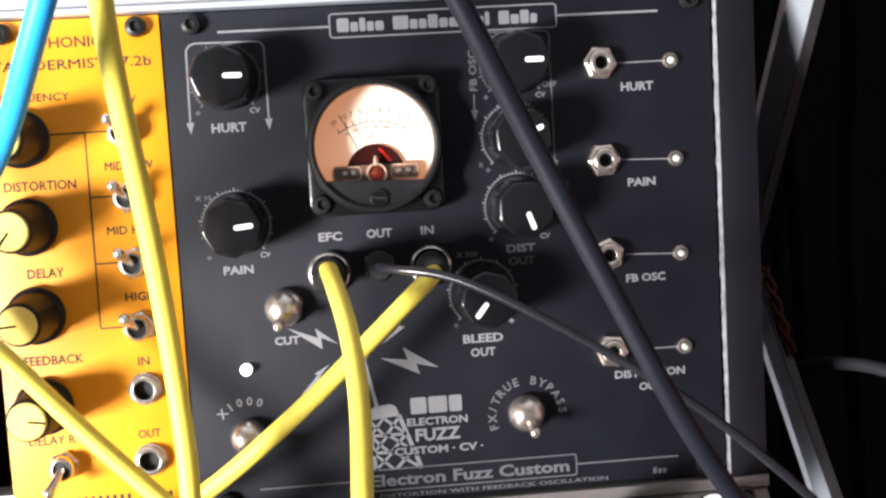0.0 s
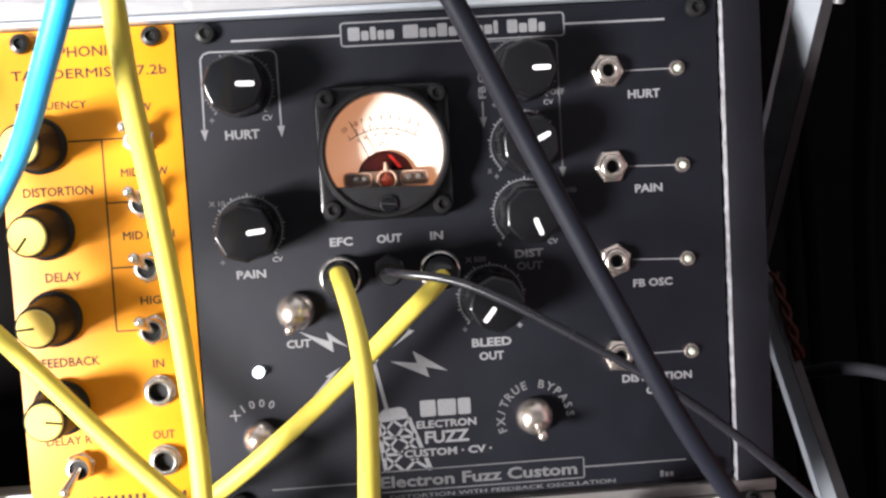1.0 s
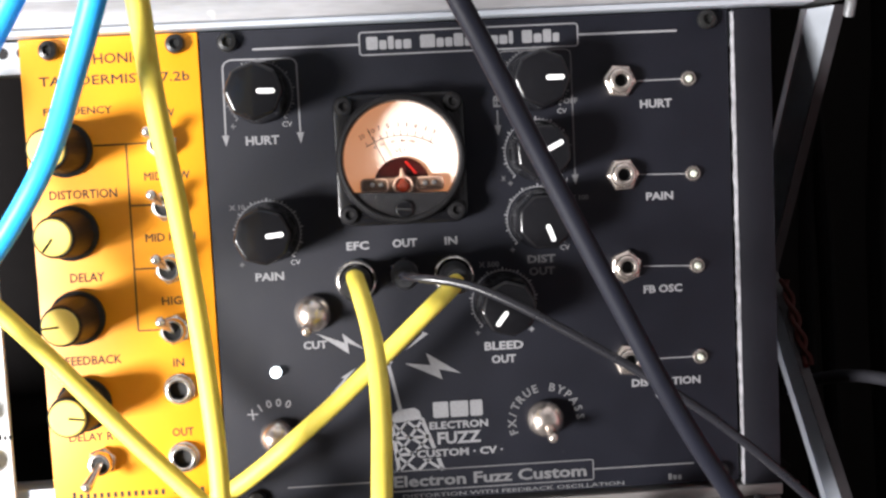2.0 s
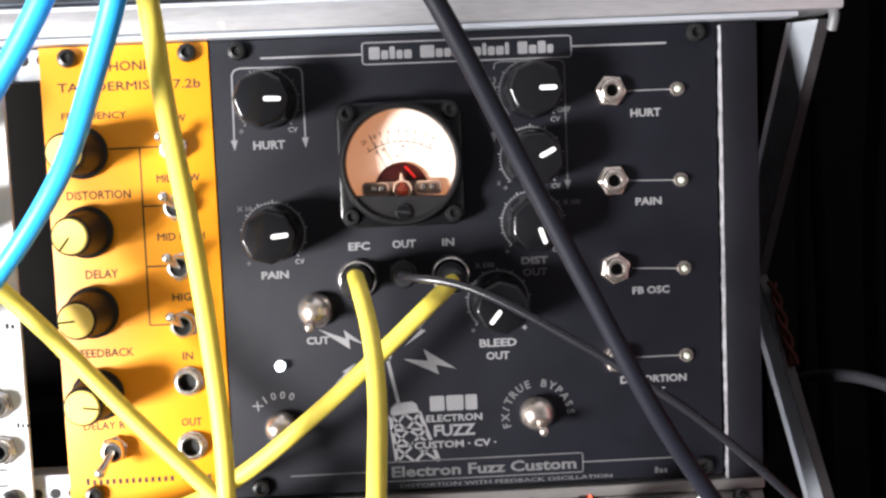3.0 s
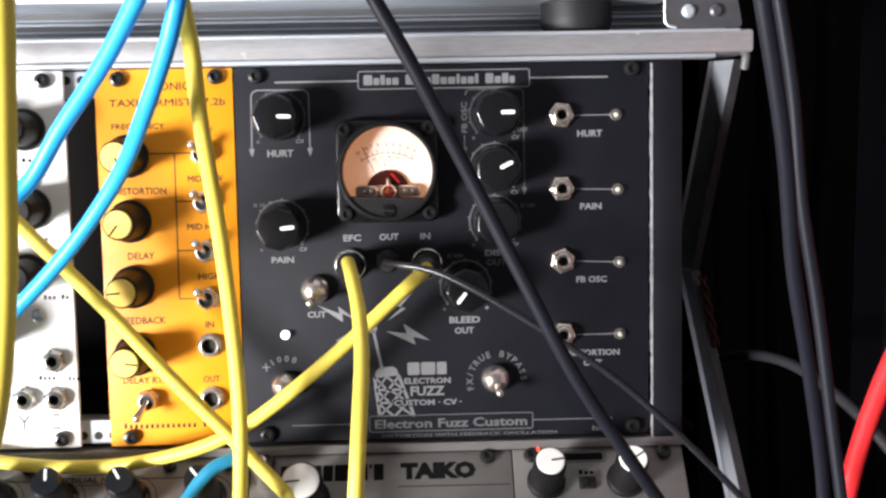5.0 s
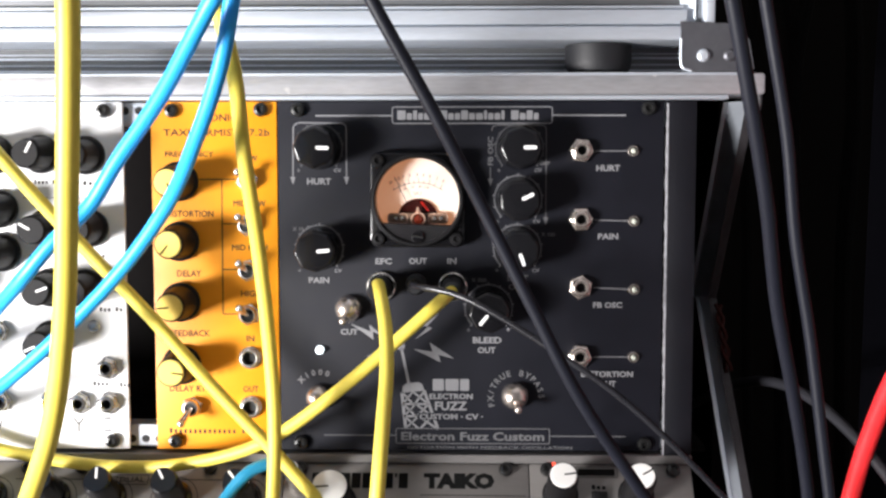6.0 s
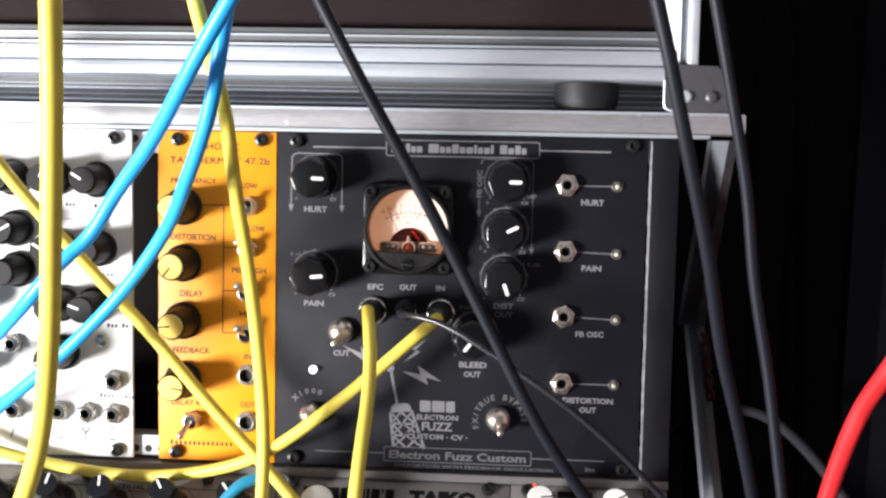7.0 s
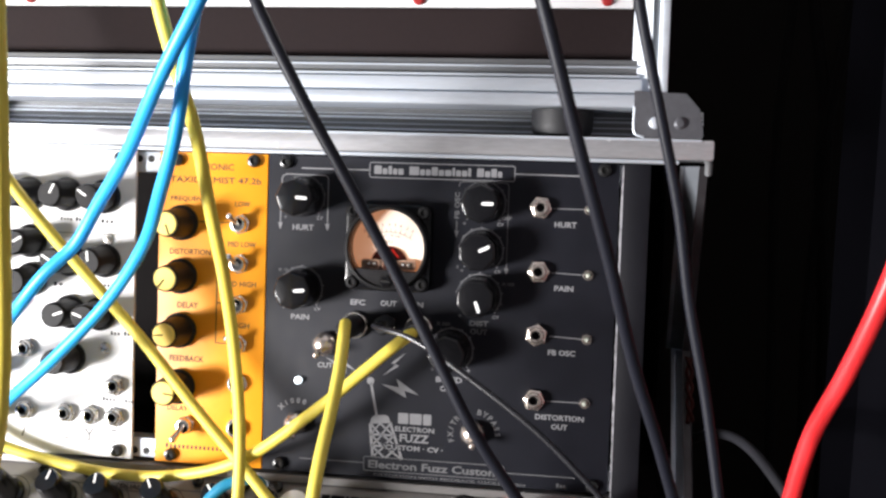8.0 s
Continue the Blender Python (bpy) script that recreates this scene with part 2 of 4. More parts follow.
def tube(points, r, n=14, step=6, taper=None, bm=None):
    own = bm is None
    b = bmesh.new()
    run = spline(points, step) if step else [Vector(p) for p in points]
    up, rings = Vector((0.31, 0.2, 0.93)), []
    for k, p in enumerate(run):
        d = (run[min(k + 1, len(run) - 1)] - run[max(k - 1, 0)]).normalized()
        side = d.cross(up).normalized() if abs(d.dot(up)) < 0.98 else d.cross(Vector((1, 0, 0))).normalized()
        up = side.cross(d)
        rr = r * (taper(k / (len(run) - 1)) if taper else 1)
        rings.append([b.verts.new(p + rr * (math.cos(2 * math.pi * j / n) * side + math.sin(2 * math.pi * j / n) * up)) for j in range(n)])
    for p, q in zip(rings[:-1], rings[1:]):
        for j in range(n):
            b.faces.new((p[j], q[j], q[(j + 1) % n], p[(j + 1) % n]))
    b.faces.new(rings[0][::-1])
    b.faces.new(rings[-1])
    return b if own else join(bm, b)


def letters(text, bold=0.0):
    cu = bpy.data.curves.new("letters", "FONT")
    cu.body, cu.resolution_u, cu.offset, cu.size = text, 2, bold, 1
    ob = new("letters", cu)
    me = bpy.data.meshes.new_from_object(ob, depsgraph=bpy.context.evaluated_depsgraph_get())
    bpy.data.objects.remove(ob)
    bpy.data.curves.remove(cu)
    co = np.empty(len(me.vertices) * 3)
    me.vertices.foreach_get("co", co)
    return me, co.reshape(-1, 3)


def writing(text, cx, cz, w, h, material, parent, bold=0.015, turn=0.0, lift=0.05, name="lettering", spread=0.0):
    """Printed words, w wide and h high, centred at cx, cz; spread thickens thin strokes with overprints."""
    me, co = letters(text, bold)
    lo, hi = co.min(0), co.max(0)
    u = (co[:, 0] - (lo[0] + hi[0]) / 2) / (hi[0] - lo[0]) * w
    v = (co[:, 1] - (lo[1] + hi[1]) / 2) / (hi[1] - lo[1]) * h
    c, s = math.cos(radians(turn)), math.sin(radians(turn))
    me.vertices.foreach_set("co", np.stack([cx + u * c - v * s, np.full(len(u), -lift), cz + u * s + v * c], -1).ravel())
    if spread:
        bm = bmesh.new()
        for k, (dx, dz) in enumerate(((-1, 0), (1, 0), (0, -1), (0, 1))):
            start = len(bm.verts)
            bm.from_mesh(me)
            bm.verts.ensure_lookup_table()
            for vert in bm.verts[start:]:
                vert.co += Vector((dx * spread, -0.006 * k, dz * spread))
        bm.to_mesh(me)
        bm.free()
    return place_mesh(name, me, material, parent)


def arc_writing(text, cx, cz, r, a0, a1, w, h, material, parent, bold=0.02):
    """Printed letters along an arc from the angle a0 to a1."""
    bm = bmesh.new()
    for k, ch in enumerate(text):
        if ch == " ":
            continue
        a = radians(a0 + (a1 - a0) * k / (len(text) - 1))
        me, co = letters(ch, bold)
        lo, hi = co.min(0), co.max(0)
        u = (co[:, 0] - (lo[0] + hi[0]) / 2) / (hi[1] - lo[1]) * h * w
        v = (co[:, 1] - (lo[1] + hi[1]) / 2) / (hi[1] - lo[1]) * h + r
        t = a - math.pi / 2
        x, z = cx + u * math.cos(t) - v * math.sin(t), cz + u * math.sin(t) + v * math.cos(t)
        me.vertices.foreach_set("co", np.stack([x, np.full(len(u), -0.05), z], -1).ravel())
        bm.from_mesh(me)
        bpy.data.meshes.remove(me)
    return part("lettering", bm, material, parent)


def word_bars(widths, x0, x1, cz, h, material, parent, w=0.72, name="lettering"):
    """Plain upright bars for words that are not spelled out: widths gives the bars of each word."""
    bm = bmesh.new()
    total = sum(widths) + 0.9 * (len(widths) - 1)
    step, x = (x1 - x0) / total, x0
    for word in widths:
        for k in range(word):
            hh = h if k == 0 else h * 0.74
            plate(rounded(x + step * (1 - w) / 2, x + step * (1 + w) / 2, cz - h / 2, cz - h / 2 + hh, min(step * w, hh) * 0.2, 2), 0.0, 0.06, bm)
            x += step
        x += 0.9 * step
    return part(name, bm, material, parent)


# ---------------------------------------------------------------- kinds of parts
def screw(x, z, parent, r=2.6, base=0.0, slot_turn=20):
    ob = part("screw", lathe(x, z, [(r * 0.92, base), (r, base + 0.5), (r, base + 1.4), (r * 0.86, base + 2.0), (r * 0.5, base + 2.25), (r * 0.45, base + 1.3), (0, base + 1.2)], 24), SCREW, parent)
    c, s = math.cos(radians(slot_turn)) * r * 0.40, math.sin(radians(slot_turn)) * r * 0.40
    bm = bmesh.new()
    for c, s in ((c, s), (-s, c)):
        d = Vector((c, s)).normalized() * 0.25
        plate([(x - c - d.y, z - s + d.x), (x + c - d.y, z + s + d.x), (x + c + d.y, z + s - d.x), (x - c + d.y, z - s - d.x)], base + 1.25, base + 1.4, bm)
    part("drive_recess", bm, HOLE, ob)
    return ob


def hex_ring(x, z, r, h0, h1, bore, turn, bm):
    """A hexagonal nut with chamfered corners round a bore."""
    def six(a, h):
        if h > h1 or h < h0:
            return 1
        k = (a % (math.pi / 3)) - math.pi / 6
        return math.cos(math.pi / 6) / math.cos(k)
    return join(bm, lathe(x, z, [(r, h0), (r, h1 - 0.75), (r * 0.97, h1 - 0.5), (r * 0.79, h1), (bore, h1 + 0.01), (bore, h0 - 0.01)], 48, six, turn))


def jack(x, z, parent, metal=None, r=4.1, turn=0.2):
    metal = metal or BRASSY
    bm = bmesh.new()
    hex_ring(x, z, r, 0.0, 2.0, 2.6, turn, bm)
    ob = part("jack_socket", bm, metal, parent)
    part("bushing", lathe(x, z, [(3.3, 1.6), (3.3, 2.9), (3.1, 3.3), (2.6, 3.6), (2.0, 3.6), (1.7, 3.3)], 32), metal, ob)
    part("bore", lathe(x, z, [(1.7, 3.3), (1.65, 3.0), (1.65, 0.4), (0, 0.3)], 24), HOLE, ob)
    return ob


def round_jack(x, z, parent):
    ob = part("jack_socket", lathe(x, z, [(4.2, 0), (4.2, 0.7), (3.9, 1.0), (3.6, 1.0), (3.6, 2.3), (3.35, 2.6), (2.9, 2.75), (2.6, 2.6), (2.4, 2.3)], 36), CHROME, parent)
    part("bore", lathe(x, z, [(2.4, 2.3), (2.3, 2.0), (2.3, 0.4), (0, 0.3)], 24), HOLE, ob)
    return ob


def toggle(x, z, parent, dx, dz, length=8.5, metal=None, big=1.0, dome=False):
    metal = metal or CHROME
    bm = bmesh.new()
    hex_ring(x, z, 4.1 * big, 0, 1.7, 2.6 * big, 0.3, bm)
    ob = part("toggle_switch", bm, metal, parent)
    shape = [(4.5, 0.2), (4.75, 1.0), (4.6, 2.3), (4.1, 3.5), (3.2, 4.6), (2.2, 5.3), (1.1, 5.65), (0, 5.75)] if dome else [(3.1, 1.2), (3.1, 3.6), (2.8, 4.1), (2.3, 4.2), (2.1, 3.8), (2.1, 3.3)]
    part("bushing", lathe(x, z, [(r * big, h) for r, h in shape], 32), metal, ob)
    if not dome:
        part("bore", lathe(x, z, [(2.12 * big, 3.5), (0, 3.4)], 20), HOLE, ob)
    tip = Vector((x + dx, -length, z + dz))
    root = Vector((x + dx * 0.3, -3.8, z + dz * 0.3)) if dome else Vector((x, -3.2, z))
    bm = tube([root, root.lerp(tip, 0.5), tip], 1.4, 16, 5, lambda t: 0.62 + 0.42 * t)
    b = bmesh.new()
    bmesh.ops.create_uvsphere(b, u_segments=16, v_segments=10, radius=1.5, matrix=Matrix.Translation(tip))
    part("lever", join(bm, b), metal, ob)
    return ob


def fluted_knob(x, z, parent, angle, r=7.8, h=14.5, material=None, ring=True, pin=(0.8, 5.5), width=1.25):
    """A black scalloped knob with a white pointer bar on its flat top."""
    def scallop(a, hh):
        return 1 - 0.058 * abs(math.sin(a * 4)) ** 0.9 * min(1.0, max(0.0, (hh - 1.8) / 1.6))
    t = radians(angle)
    bm = lathe(x, z, [(r, 0.6), (r * 1.01, 1.6), (r * 1.0, 2.2), (r * 0.99, 3.6), (r * 0.975, 7), (r * 0.957, h - 1.3), (r * 0.945, h - 0.75), (r * 0.915, h - 0.38), (r * 0.87, h - 0.12), (r * 0.82, h), (0, h)], 96, scallop, t)
    ob = part("control_knob", bm, material or KNOB, parent)
    p = Vector((math.cos(t), math.sin(t)))
    q = Vector((-p.y, p.x)) * width / 2
    pts = []
    for s, along, a0 in ((1, pin[1], -90), (-1, pin[0], 90)):
        c = Vector((x, z)) + p * (along - s * width / 2)
        pts += [tuple(c + (p * math.cos(radians(a0 + 180 * k / 6)) + Vector((-p.y, p.x)) * math.sin(radians(a0 + 180 * k / 6))) * width / 2) for k in range(7)]
    part("pointer", plate(pts, h - 0.05, h + 0.12), POINTER, ob)
    return ob


def dial_ring(x, z, parent, r=8.55, start=-45, end=225, fine=40, dim=False, thick=0.22):
    """Printed scale: an arc with ticks round a knob, open at the bottom."""
    bm = bmesh.new()
    pts = [(x + r * math.cos(radians(start + (end - start) * k / 44)), z + r * math.sin(radians(start + (end - start) * k / 44))) for k in range(45)]
    outline(pts, thick, bm, False)
    for k in range(fine + 1):
        a = radians(start + (end - start) * k / fine)
        big = k % 4 == 0
        stroke(x + r * math.cos(a), z + r * math.sin(a), x + (r + (0.85 if big else 0.5)) * math.cos(a), z + (r + (0.85 if big else 0.5)) * math.sin(a), 0.42 if big else 0.26, bm=bm)
    return part("printed_scale", bm, SILK_DIM if dim else SILK, parent)


def capped_knob(x, z, parent, angle, cap, r0=7.3, r1=5.2, h=16.5, cap_r=4.5, line=BLACK_INK, name="control_knob", body=None):
    """A ribbed conical knob with a coloured disc and a pointer line on top."""
    def ribs(a, hh):
        return 1 + (0.012 * math.cos(a * 24) if 2.2 < hh < h - 0.8 else 0)
    bm = lathe(x, z, [(r0 * 0.97, 0.4), (r0, 1.0), (r0 * 0.99, 2.0), (r0 * 0.86, 2.6), (r0 * 0.82, 4), (r1 * 1.03, h - 1.4), (r1, h - 0.5), (r1 * 0.95, h), (0, h)], 72, ribs)
    ob = part(name, bm, body or KNOB_MATT, parent)
    cap_ob = part("cap", lathe(x, z, [(cap_r * 1.02, h - 0.2), (cap_r * 1.02, h + 0.25), (cap_r * 0.94, h + 0.55), (0, h + 0.62)], 40), cap, ob)
    t = radians(angle)
    bm = bmesh.new()
    p = Vector((math.cos(t), math.sin(t)))
    q = Vector((-p.y, p.x)) * 0.28
    a, b = Vector((x, z)) + p * 0.3, Vector((x, z)) + p * cap_r * 0.98
    plate([tuple(a + q), tuple(b + q), tuple(b - q), tuple(a - q)], h + 0.5, h + 0.72, bm)
    part("pointer_line", bm, line, cap_ob)
    return ob


def skirt_knob(x, z, parent, angle, r=6.2, h=16.0, body=None):
    """A tall black knob with a pointed grip and a white line."""
    t = radians(angle)
    def grip(a, hh):
        return 1 + (0.16 * max(0, math.cos(a)) ** 6 + 0.010 * math.cos(a * 10) if hh > 2.5 else 0)
    bm = lathe(x, z, [(r * 1.12, 0.4), (r * 1.15, 1.2), (r * 1.1, 2.2), (r * 0.92, 2.8), (r * 0.84, h - 2), (r * 0.80, h - 0.6), (r * 0.72, h), (0, h)], 80, grip, t)
    ob = part("control_knob", bm, body or KNOB_MATT, parent)
    p = Vector((math.cos(t), math.sin(t)))
    q = Vector((-p.y, p.x)) * 0.4
    a, b = Vector((x, z)) + p * r * 0.1, Vector((x, z)) + p * r * 0.78
    part("pointer_line", plate([tuple(a + q), tuple(b + q), tuple(b - q), tuple(a - q)], h - 0.05, h + 0.12), POINTER, ob)
    return ob


def panel(x0, x1, z0, z1, material, parent, thick=2.0):
    return part("front_panel", box(x0, x1, 0, thick, z0, z1, 0.25), material, parent)


def patch_cable(label, points, r, material, group="patch cables", ends=(), boot=None):
    """A soft cable through its control points; ends: plugs given as (x, z, height of the panel's plug)."""
    p0 = points[0]
    ob = thing("patch_cable", *p0, label, "cable", group)
    part("sheath", tube(points, r), material, ob)
    k = 1.0 if r > 1.3 else 0.92
    for x, z, h in ends:
        plug = part("plug", lathe(x, z, [(2.4 * k, 0.4), (3.6 * k, 1.2), (4.0 * k, 2.2), (4.0 * k, h - 3.0), (3.6 * k, h - 1.2), (2.9 * k, h), (0, h + 0.2)], 28), boot or RUBBER, ob)
    return ob


# ---------------------------------------------------------------- the room round the rack
def slab(name, x0, x1, y0, y1, z0, z1, material, label, category):
    ob = part(name, box(x0, x1, y0, y1, z0, z1), material, None, label, "structure")
    return tagged(ob, category=category)


slab("floor", -1180, 1600, -2900, 380, -1060, -1000, BOARD, "dark wooden floor of the room", "floor")
slab("ceiling", -1180, 1600, -2900, 380, 1500, 1560, PLASTER, "plain pale plaster ceiling", "ceiling")
slab("wall_back", -1180, 1600, 320, 380, -1000, 1500, DARK_WALL, "brown wall behind the rack, shade put into its colour", "wall")
slab("wall_front", -1180, 1600, -2900, -2840, -1000, 1500, GREY_PAINT, "plain pale grey wall", "wall")
slab("wall_right", 1540, 1600, -2840, 320, -1000, 1500, GREY_PAINT, "plain pale grey wall", "wall")
bm = box(-1180, -1120, -2840, -1130, -1000, 1500)
box(-1180, -1120, -560, 320, -1000, 1500, bm=bm)
box(-1180, -1120, -1130, -560, -1000, -460, bm=bm)
box(-1180, -1120, -1130, -560, 60, 1500, bm=bm)
tagged(part("wall_left", bm, PLASTER, None, "plain pale plaster wall with a low window opening", "structure"), category="wall")
bm = box(-1170, -1130, -1130, -1100, -460, 60)
box(-1170, -1130, -590, -560, -460, 60, bm=bm)
box(-1170, -1130, -1100, -590, -460, -430, bm=bm)
box(-1170, -1130, -1100, -590, 30, 60, bm=bm)
tagged(part("window_1", bm, PLASTER, None, "plain painted window frame in the wall", "structure"), category="window")

table = thing("table", 30, 100, -1000, "dark wooden table that carries the rack cases", "table")
part("tabletop", box(-500, 420, -230, 300, -176, -142, 3), WOOD, table)
for tx in (-470, 390):
    for ty in (-200, 270):
        part("leg", box(tx - 25, tx + 25, ty - 25, ty + 25, -1000, -177, 3), WOOD, table)

# folds of dark cloth beside the rack
bm = bmesh.new()
cols = []
for k in range(60):
    x = 231 + k * 9
    y = 32 + 13 * math.sin(k * 0.9) + 8 * math.sin(k * 1.9 + 1) - k * 2.6
    cols.append([bm.verts.new((x + 6 * math.sin(j * 0.8 + k), y + 4 * math.sin(j * 0.7 + k * 0.3), -999 + j * 160)) for j in range(12)])
for p, q in zip(cols[:-1], cols[1:]):
    for j in range(11):
        bm.faces.new((p[j], q[j], q[j + 1], p[j + 1]))
bmesh.ops.solidify(bm, geom=list(bm.faces), thickness=2.5)
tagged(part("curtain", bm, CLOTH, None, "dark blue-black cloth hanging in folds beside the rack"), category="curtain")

# leads that hang behind the rack, near-black to hold the shade there
for k, (x, lean) in enumerate(((232, 10), (252, -16), (262, 22), (288, -8))):
    ob = thing("hanging_cable", x, 240, 420, "black cable hanging in the dark behind the rack", "cable", "cables behind the rack")
    part("sheath", tube([(x + lean, 240 + 12 * k, 420), (x + lean * 0.4, 240, 250), (x - lean * 0.3, 236, 150), (x, 240, 40), (x + 5, 240, -138)], 3.2 + 0.5 * k, 10), INSIDE, ob)

# ---------------------------------------------------------------- lower case: rails, lip, side frame
case = thing("lower_rack_case", 0, 60, -141, "aluminium-edged flight case that holds the module rows", "rack case")
X0, X1 = -380, 174
# top extrusion: lip in front, recessed grooved band behind the foot
part("top_lip", box(X0, X1 + 0.8, -5.5, 22, 130.4, 138.2, 1.2), ALU_WORN, case, "scuffed aluminium lip")
part("lip_ridge", box(X0, X1 - 4, -6.0, -5.3, 137.4, 138.3, 0.15), ALU, case)
part("lip_edge", box(X0, X1 - 12, -5.0, 3, 128.9, 130.3, 0.3), ALU, case, "bright lower edge of the lip")
band = part("grooved_band", box(X0, 172, 21.5, 29, 138.0, 150.5), ALU_DARK, case, "grooved aluminium band with its shade in the colour")
for z, d, w in ((139.3, 20.6, 0.2), (141.0, 19.4, 0.38), (143.3, 20.6, 0.22), (145.7, 19.4, 0.38), (147.4, 20.8, 0.2)):
    part("ridge", box(X0, 172, d, 21.6, z - w, z + w, 0.1), ALU, band)
part("lip_corner", tube([(171.5, -3.0, 131.5), (172.8, -2.6, 130.2), (173.2, -1.6, 128.4), (173.2, 0, 125.5)], 1.5, 12, 4), ALU_DARK, case, "rounded corner of the lip")
part("rail_strip", box(X0, 152, -1.2, 8, -4.6, -1.4, 0.4), RAIL_DULL, case, "worn rail between the module rows")
for z0, z1 in ((119.8, 128.4), (0.4, 8.6)):
    rail = part("module_rail", box(X0, 151, 3.0, 12, z0, z1, 0.4), ALU, case, "aluminium rail with threaded holes")
    bm = bmesh.new()
    for k in range(22):
        lathe(-56.5 + k * 5.08 - 50.8, (125.4 if z0 > 50 else 3.2), [(1.5, -3.2), (1.5, -2.9), (0, -2.88)], 16, bm=bm)
    part("threaded_hole", bm, HOLE, rail, kind="stuff")
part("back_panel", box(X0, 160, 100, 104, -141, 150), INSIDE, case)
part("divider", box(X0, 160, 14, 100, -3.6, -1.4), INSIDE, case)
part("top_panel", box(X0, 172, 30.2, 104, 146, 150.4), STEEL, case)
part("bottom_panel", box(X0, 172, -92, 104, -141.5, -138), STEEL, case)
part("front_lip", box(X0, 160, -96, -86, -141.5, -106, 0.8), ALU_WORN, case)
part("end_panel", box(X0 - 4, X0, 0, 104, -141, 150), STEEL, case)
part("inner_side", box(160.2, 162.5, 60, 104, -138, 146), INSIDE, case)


def v_bar(name, y0, z0, y1, z1, inner, material, label):
    """One leg of the angled side frame: a shallow channel with raised rims."""
    d = Vector((0, y1 - y0, z1 - z0)).normalized()
    nrm = Vector((0, -d.z, d.y)) if d.z < 0 else Vector((0, d.z, -d.y))
    a, b = Vector((170, y0, z0)), Vector((170, y1, z1))
    bm = bmesh.new()

    def strip(p, q, w):
        vs = []
        for base in (a, b):
            vs.append([base + Vector((p[0] - 170, 0, 0)) + Vector((0, 1, 0)) * p[1], base + Vector((q[0] - 170, 0, 0)) + Vector((0, 1, 0)) * q[1]])
        c = bmesh.new()
        lo = [c.verts.new(v) for v in (vs[0][0], vs[0][1], vs[1][1], vs[1][0])]
        hi = [c.verts.new(v + Vector((w * 0.3, w, 0))) for v in (vs[0][0], vs[0][1], vs[1][1], vs[1][0])]
        c.faces.new(lo)
        c.faces.new(hi[::-1])
        for k in range(4):
            c.faces.new((lo[k], lo[(k + 1) % 4], hi[(k + 1) % 4], hi[k]))
        join(bm, c)
    strip((inner, (170 - inner) * 1.2 + 0.6), (170.0, 0.6), 1.4)
    strip((inner - 1.2, (170 - inner) * 1.2), (inner + 0.1, (170 - inner) * 1.2 - 0.4), 2.2)
    bar = part(name, bm, material, case, label)
    bm = bmesh.new()
    strip((170.0, -0.2), (173.2, 0.4), 2.4)
    part("rim", bm, RIM, bar)


v_bar("side_brace", 1, 128.5, 58, 50, 164.4, BRACE, "aluminium side channel slanting back into the case")
v_bar("side_brace", -88, -102, 58, 50, 166.6, BRACE, "aluminium side channel slanting back into the case")
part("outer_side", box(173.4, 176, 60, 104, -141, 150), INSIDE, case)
for k in range(2):
    bm = tube([(172.8 + 1.1 * math.cos(j * 1.3 + k * math.pi), 52 - j * 2.0 + 1.2 * math.sin(j * 1.3 + k * math.pi), 48 - j * 2.4) for j in range(11)], 0.8, 8, 3)
    part("twisted_wire", bm, WIRE, case, "dark red twisted wire")
# corner plate on top of the lip
bm = plate([(148.0, 138.6), (169.4, 138.6), (170.4, 139.6), (168.6, 149.5), (163.5, 155.2), (144.4, 156.0), (144.4, 142.2), (145.2, 139.8)], 5.0, 6.4)
corner = part("corner_plate", bm, STEEL, case, "dark zinc corner plate")
part("folded_edge", tube([(144.6, -6.2, 150), (144.6, -6.4, 142), (145.6, -6.4, 139.6), (148.4, -6.4, 138.7)], 0.5, 8, 5), ALU, corner)
for sx in (152.4, 161.6):
    part("rivet", lathe(sx, 144.1, [(2.3, 6.4), (2.2, 7.2), (1.4, 7.9), (0, 8.0)], 20), ALU if sx < 155 else STEEL, corner, "domed rivet")

# ---------------------------------------------------------------- upper case, standing on the lower one
upper = thing("upper_rack_case", 0, 40, 138, "second aluminium-framed case standing on rubber feet", "rack case")
part("bottom_lip", box(X0, 149, -6.0, 20, 149.3, 154.9, 2.0), ALU, upper, "bright aluminium bottom lip")
part("bottom_rail", box(X0, 147, -4.6, 20, 155.3, 160.5, 0.5), ALU, upper)
part("rail_ridge", box(X0, 146, -3.6, 20, 161.1, 162.0, 0.2), ALU, upper)
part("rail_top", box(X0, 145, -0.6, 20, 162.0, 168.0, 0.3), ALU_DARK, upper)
part("rail_ridge", box(X0, 145, -2.6, -0.5, 164.8, 165.5, 0.15), ALU, upper)
part("blank_front", box(X0, 144, 6, 9, 168, 188), BROWN_BLANK, upper, "dark brown recessed blank strip")
bm = plate([(143.2, 167), (147.6, 155.2), (150.2, 151.0), (150.2, 336), (143.2, 336)], 0.5, 2.6)
for v in bm.verts:
    v.co.y += (150.2 - v.co.x) * 0.44
part("inner_post", bm, ALU, upper, "bright inner post of the frame")
part("outer_post", box(152.6, 156.6, -5.6, 16, 150.2, 336, 0.8), ALU, upper, "aluminium outer post of the frame")
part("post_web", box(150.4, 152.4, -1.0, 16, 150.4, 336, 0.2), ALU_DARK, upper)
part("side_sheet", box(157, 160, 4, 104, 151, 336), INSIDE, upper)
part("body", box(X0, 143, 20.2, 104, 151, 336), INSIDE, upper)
part("top_rail", box(X0, 150, -4, 20, 322, 336, 0.8), ALU, upper)
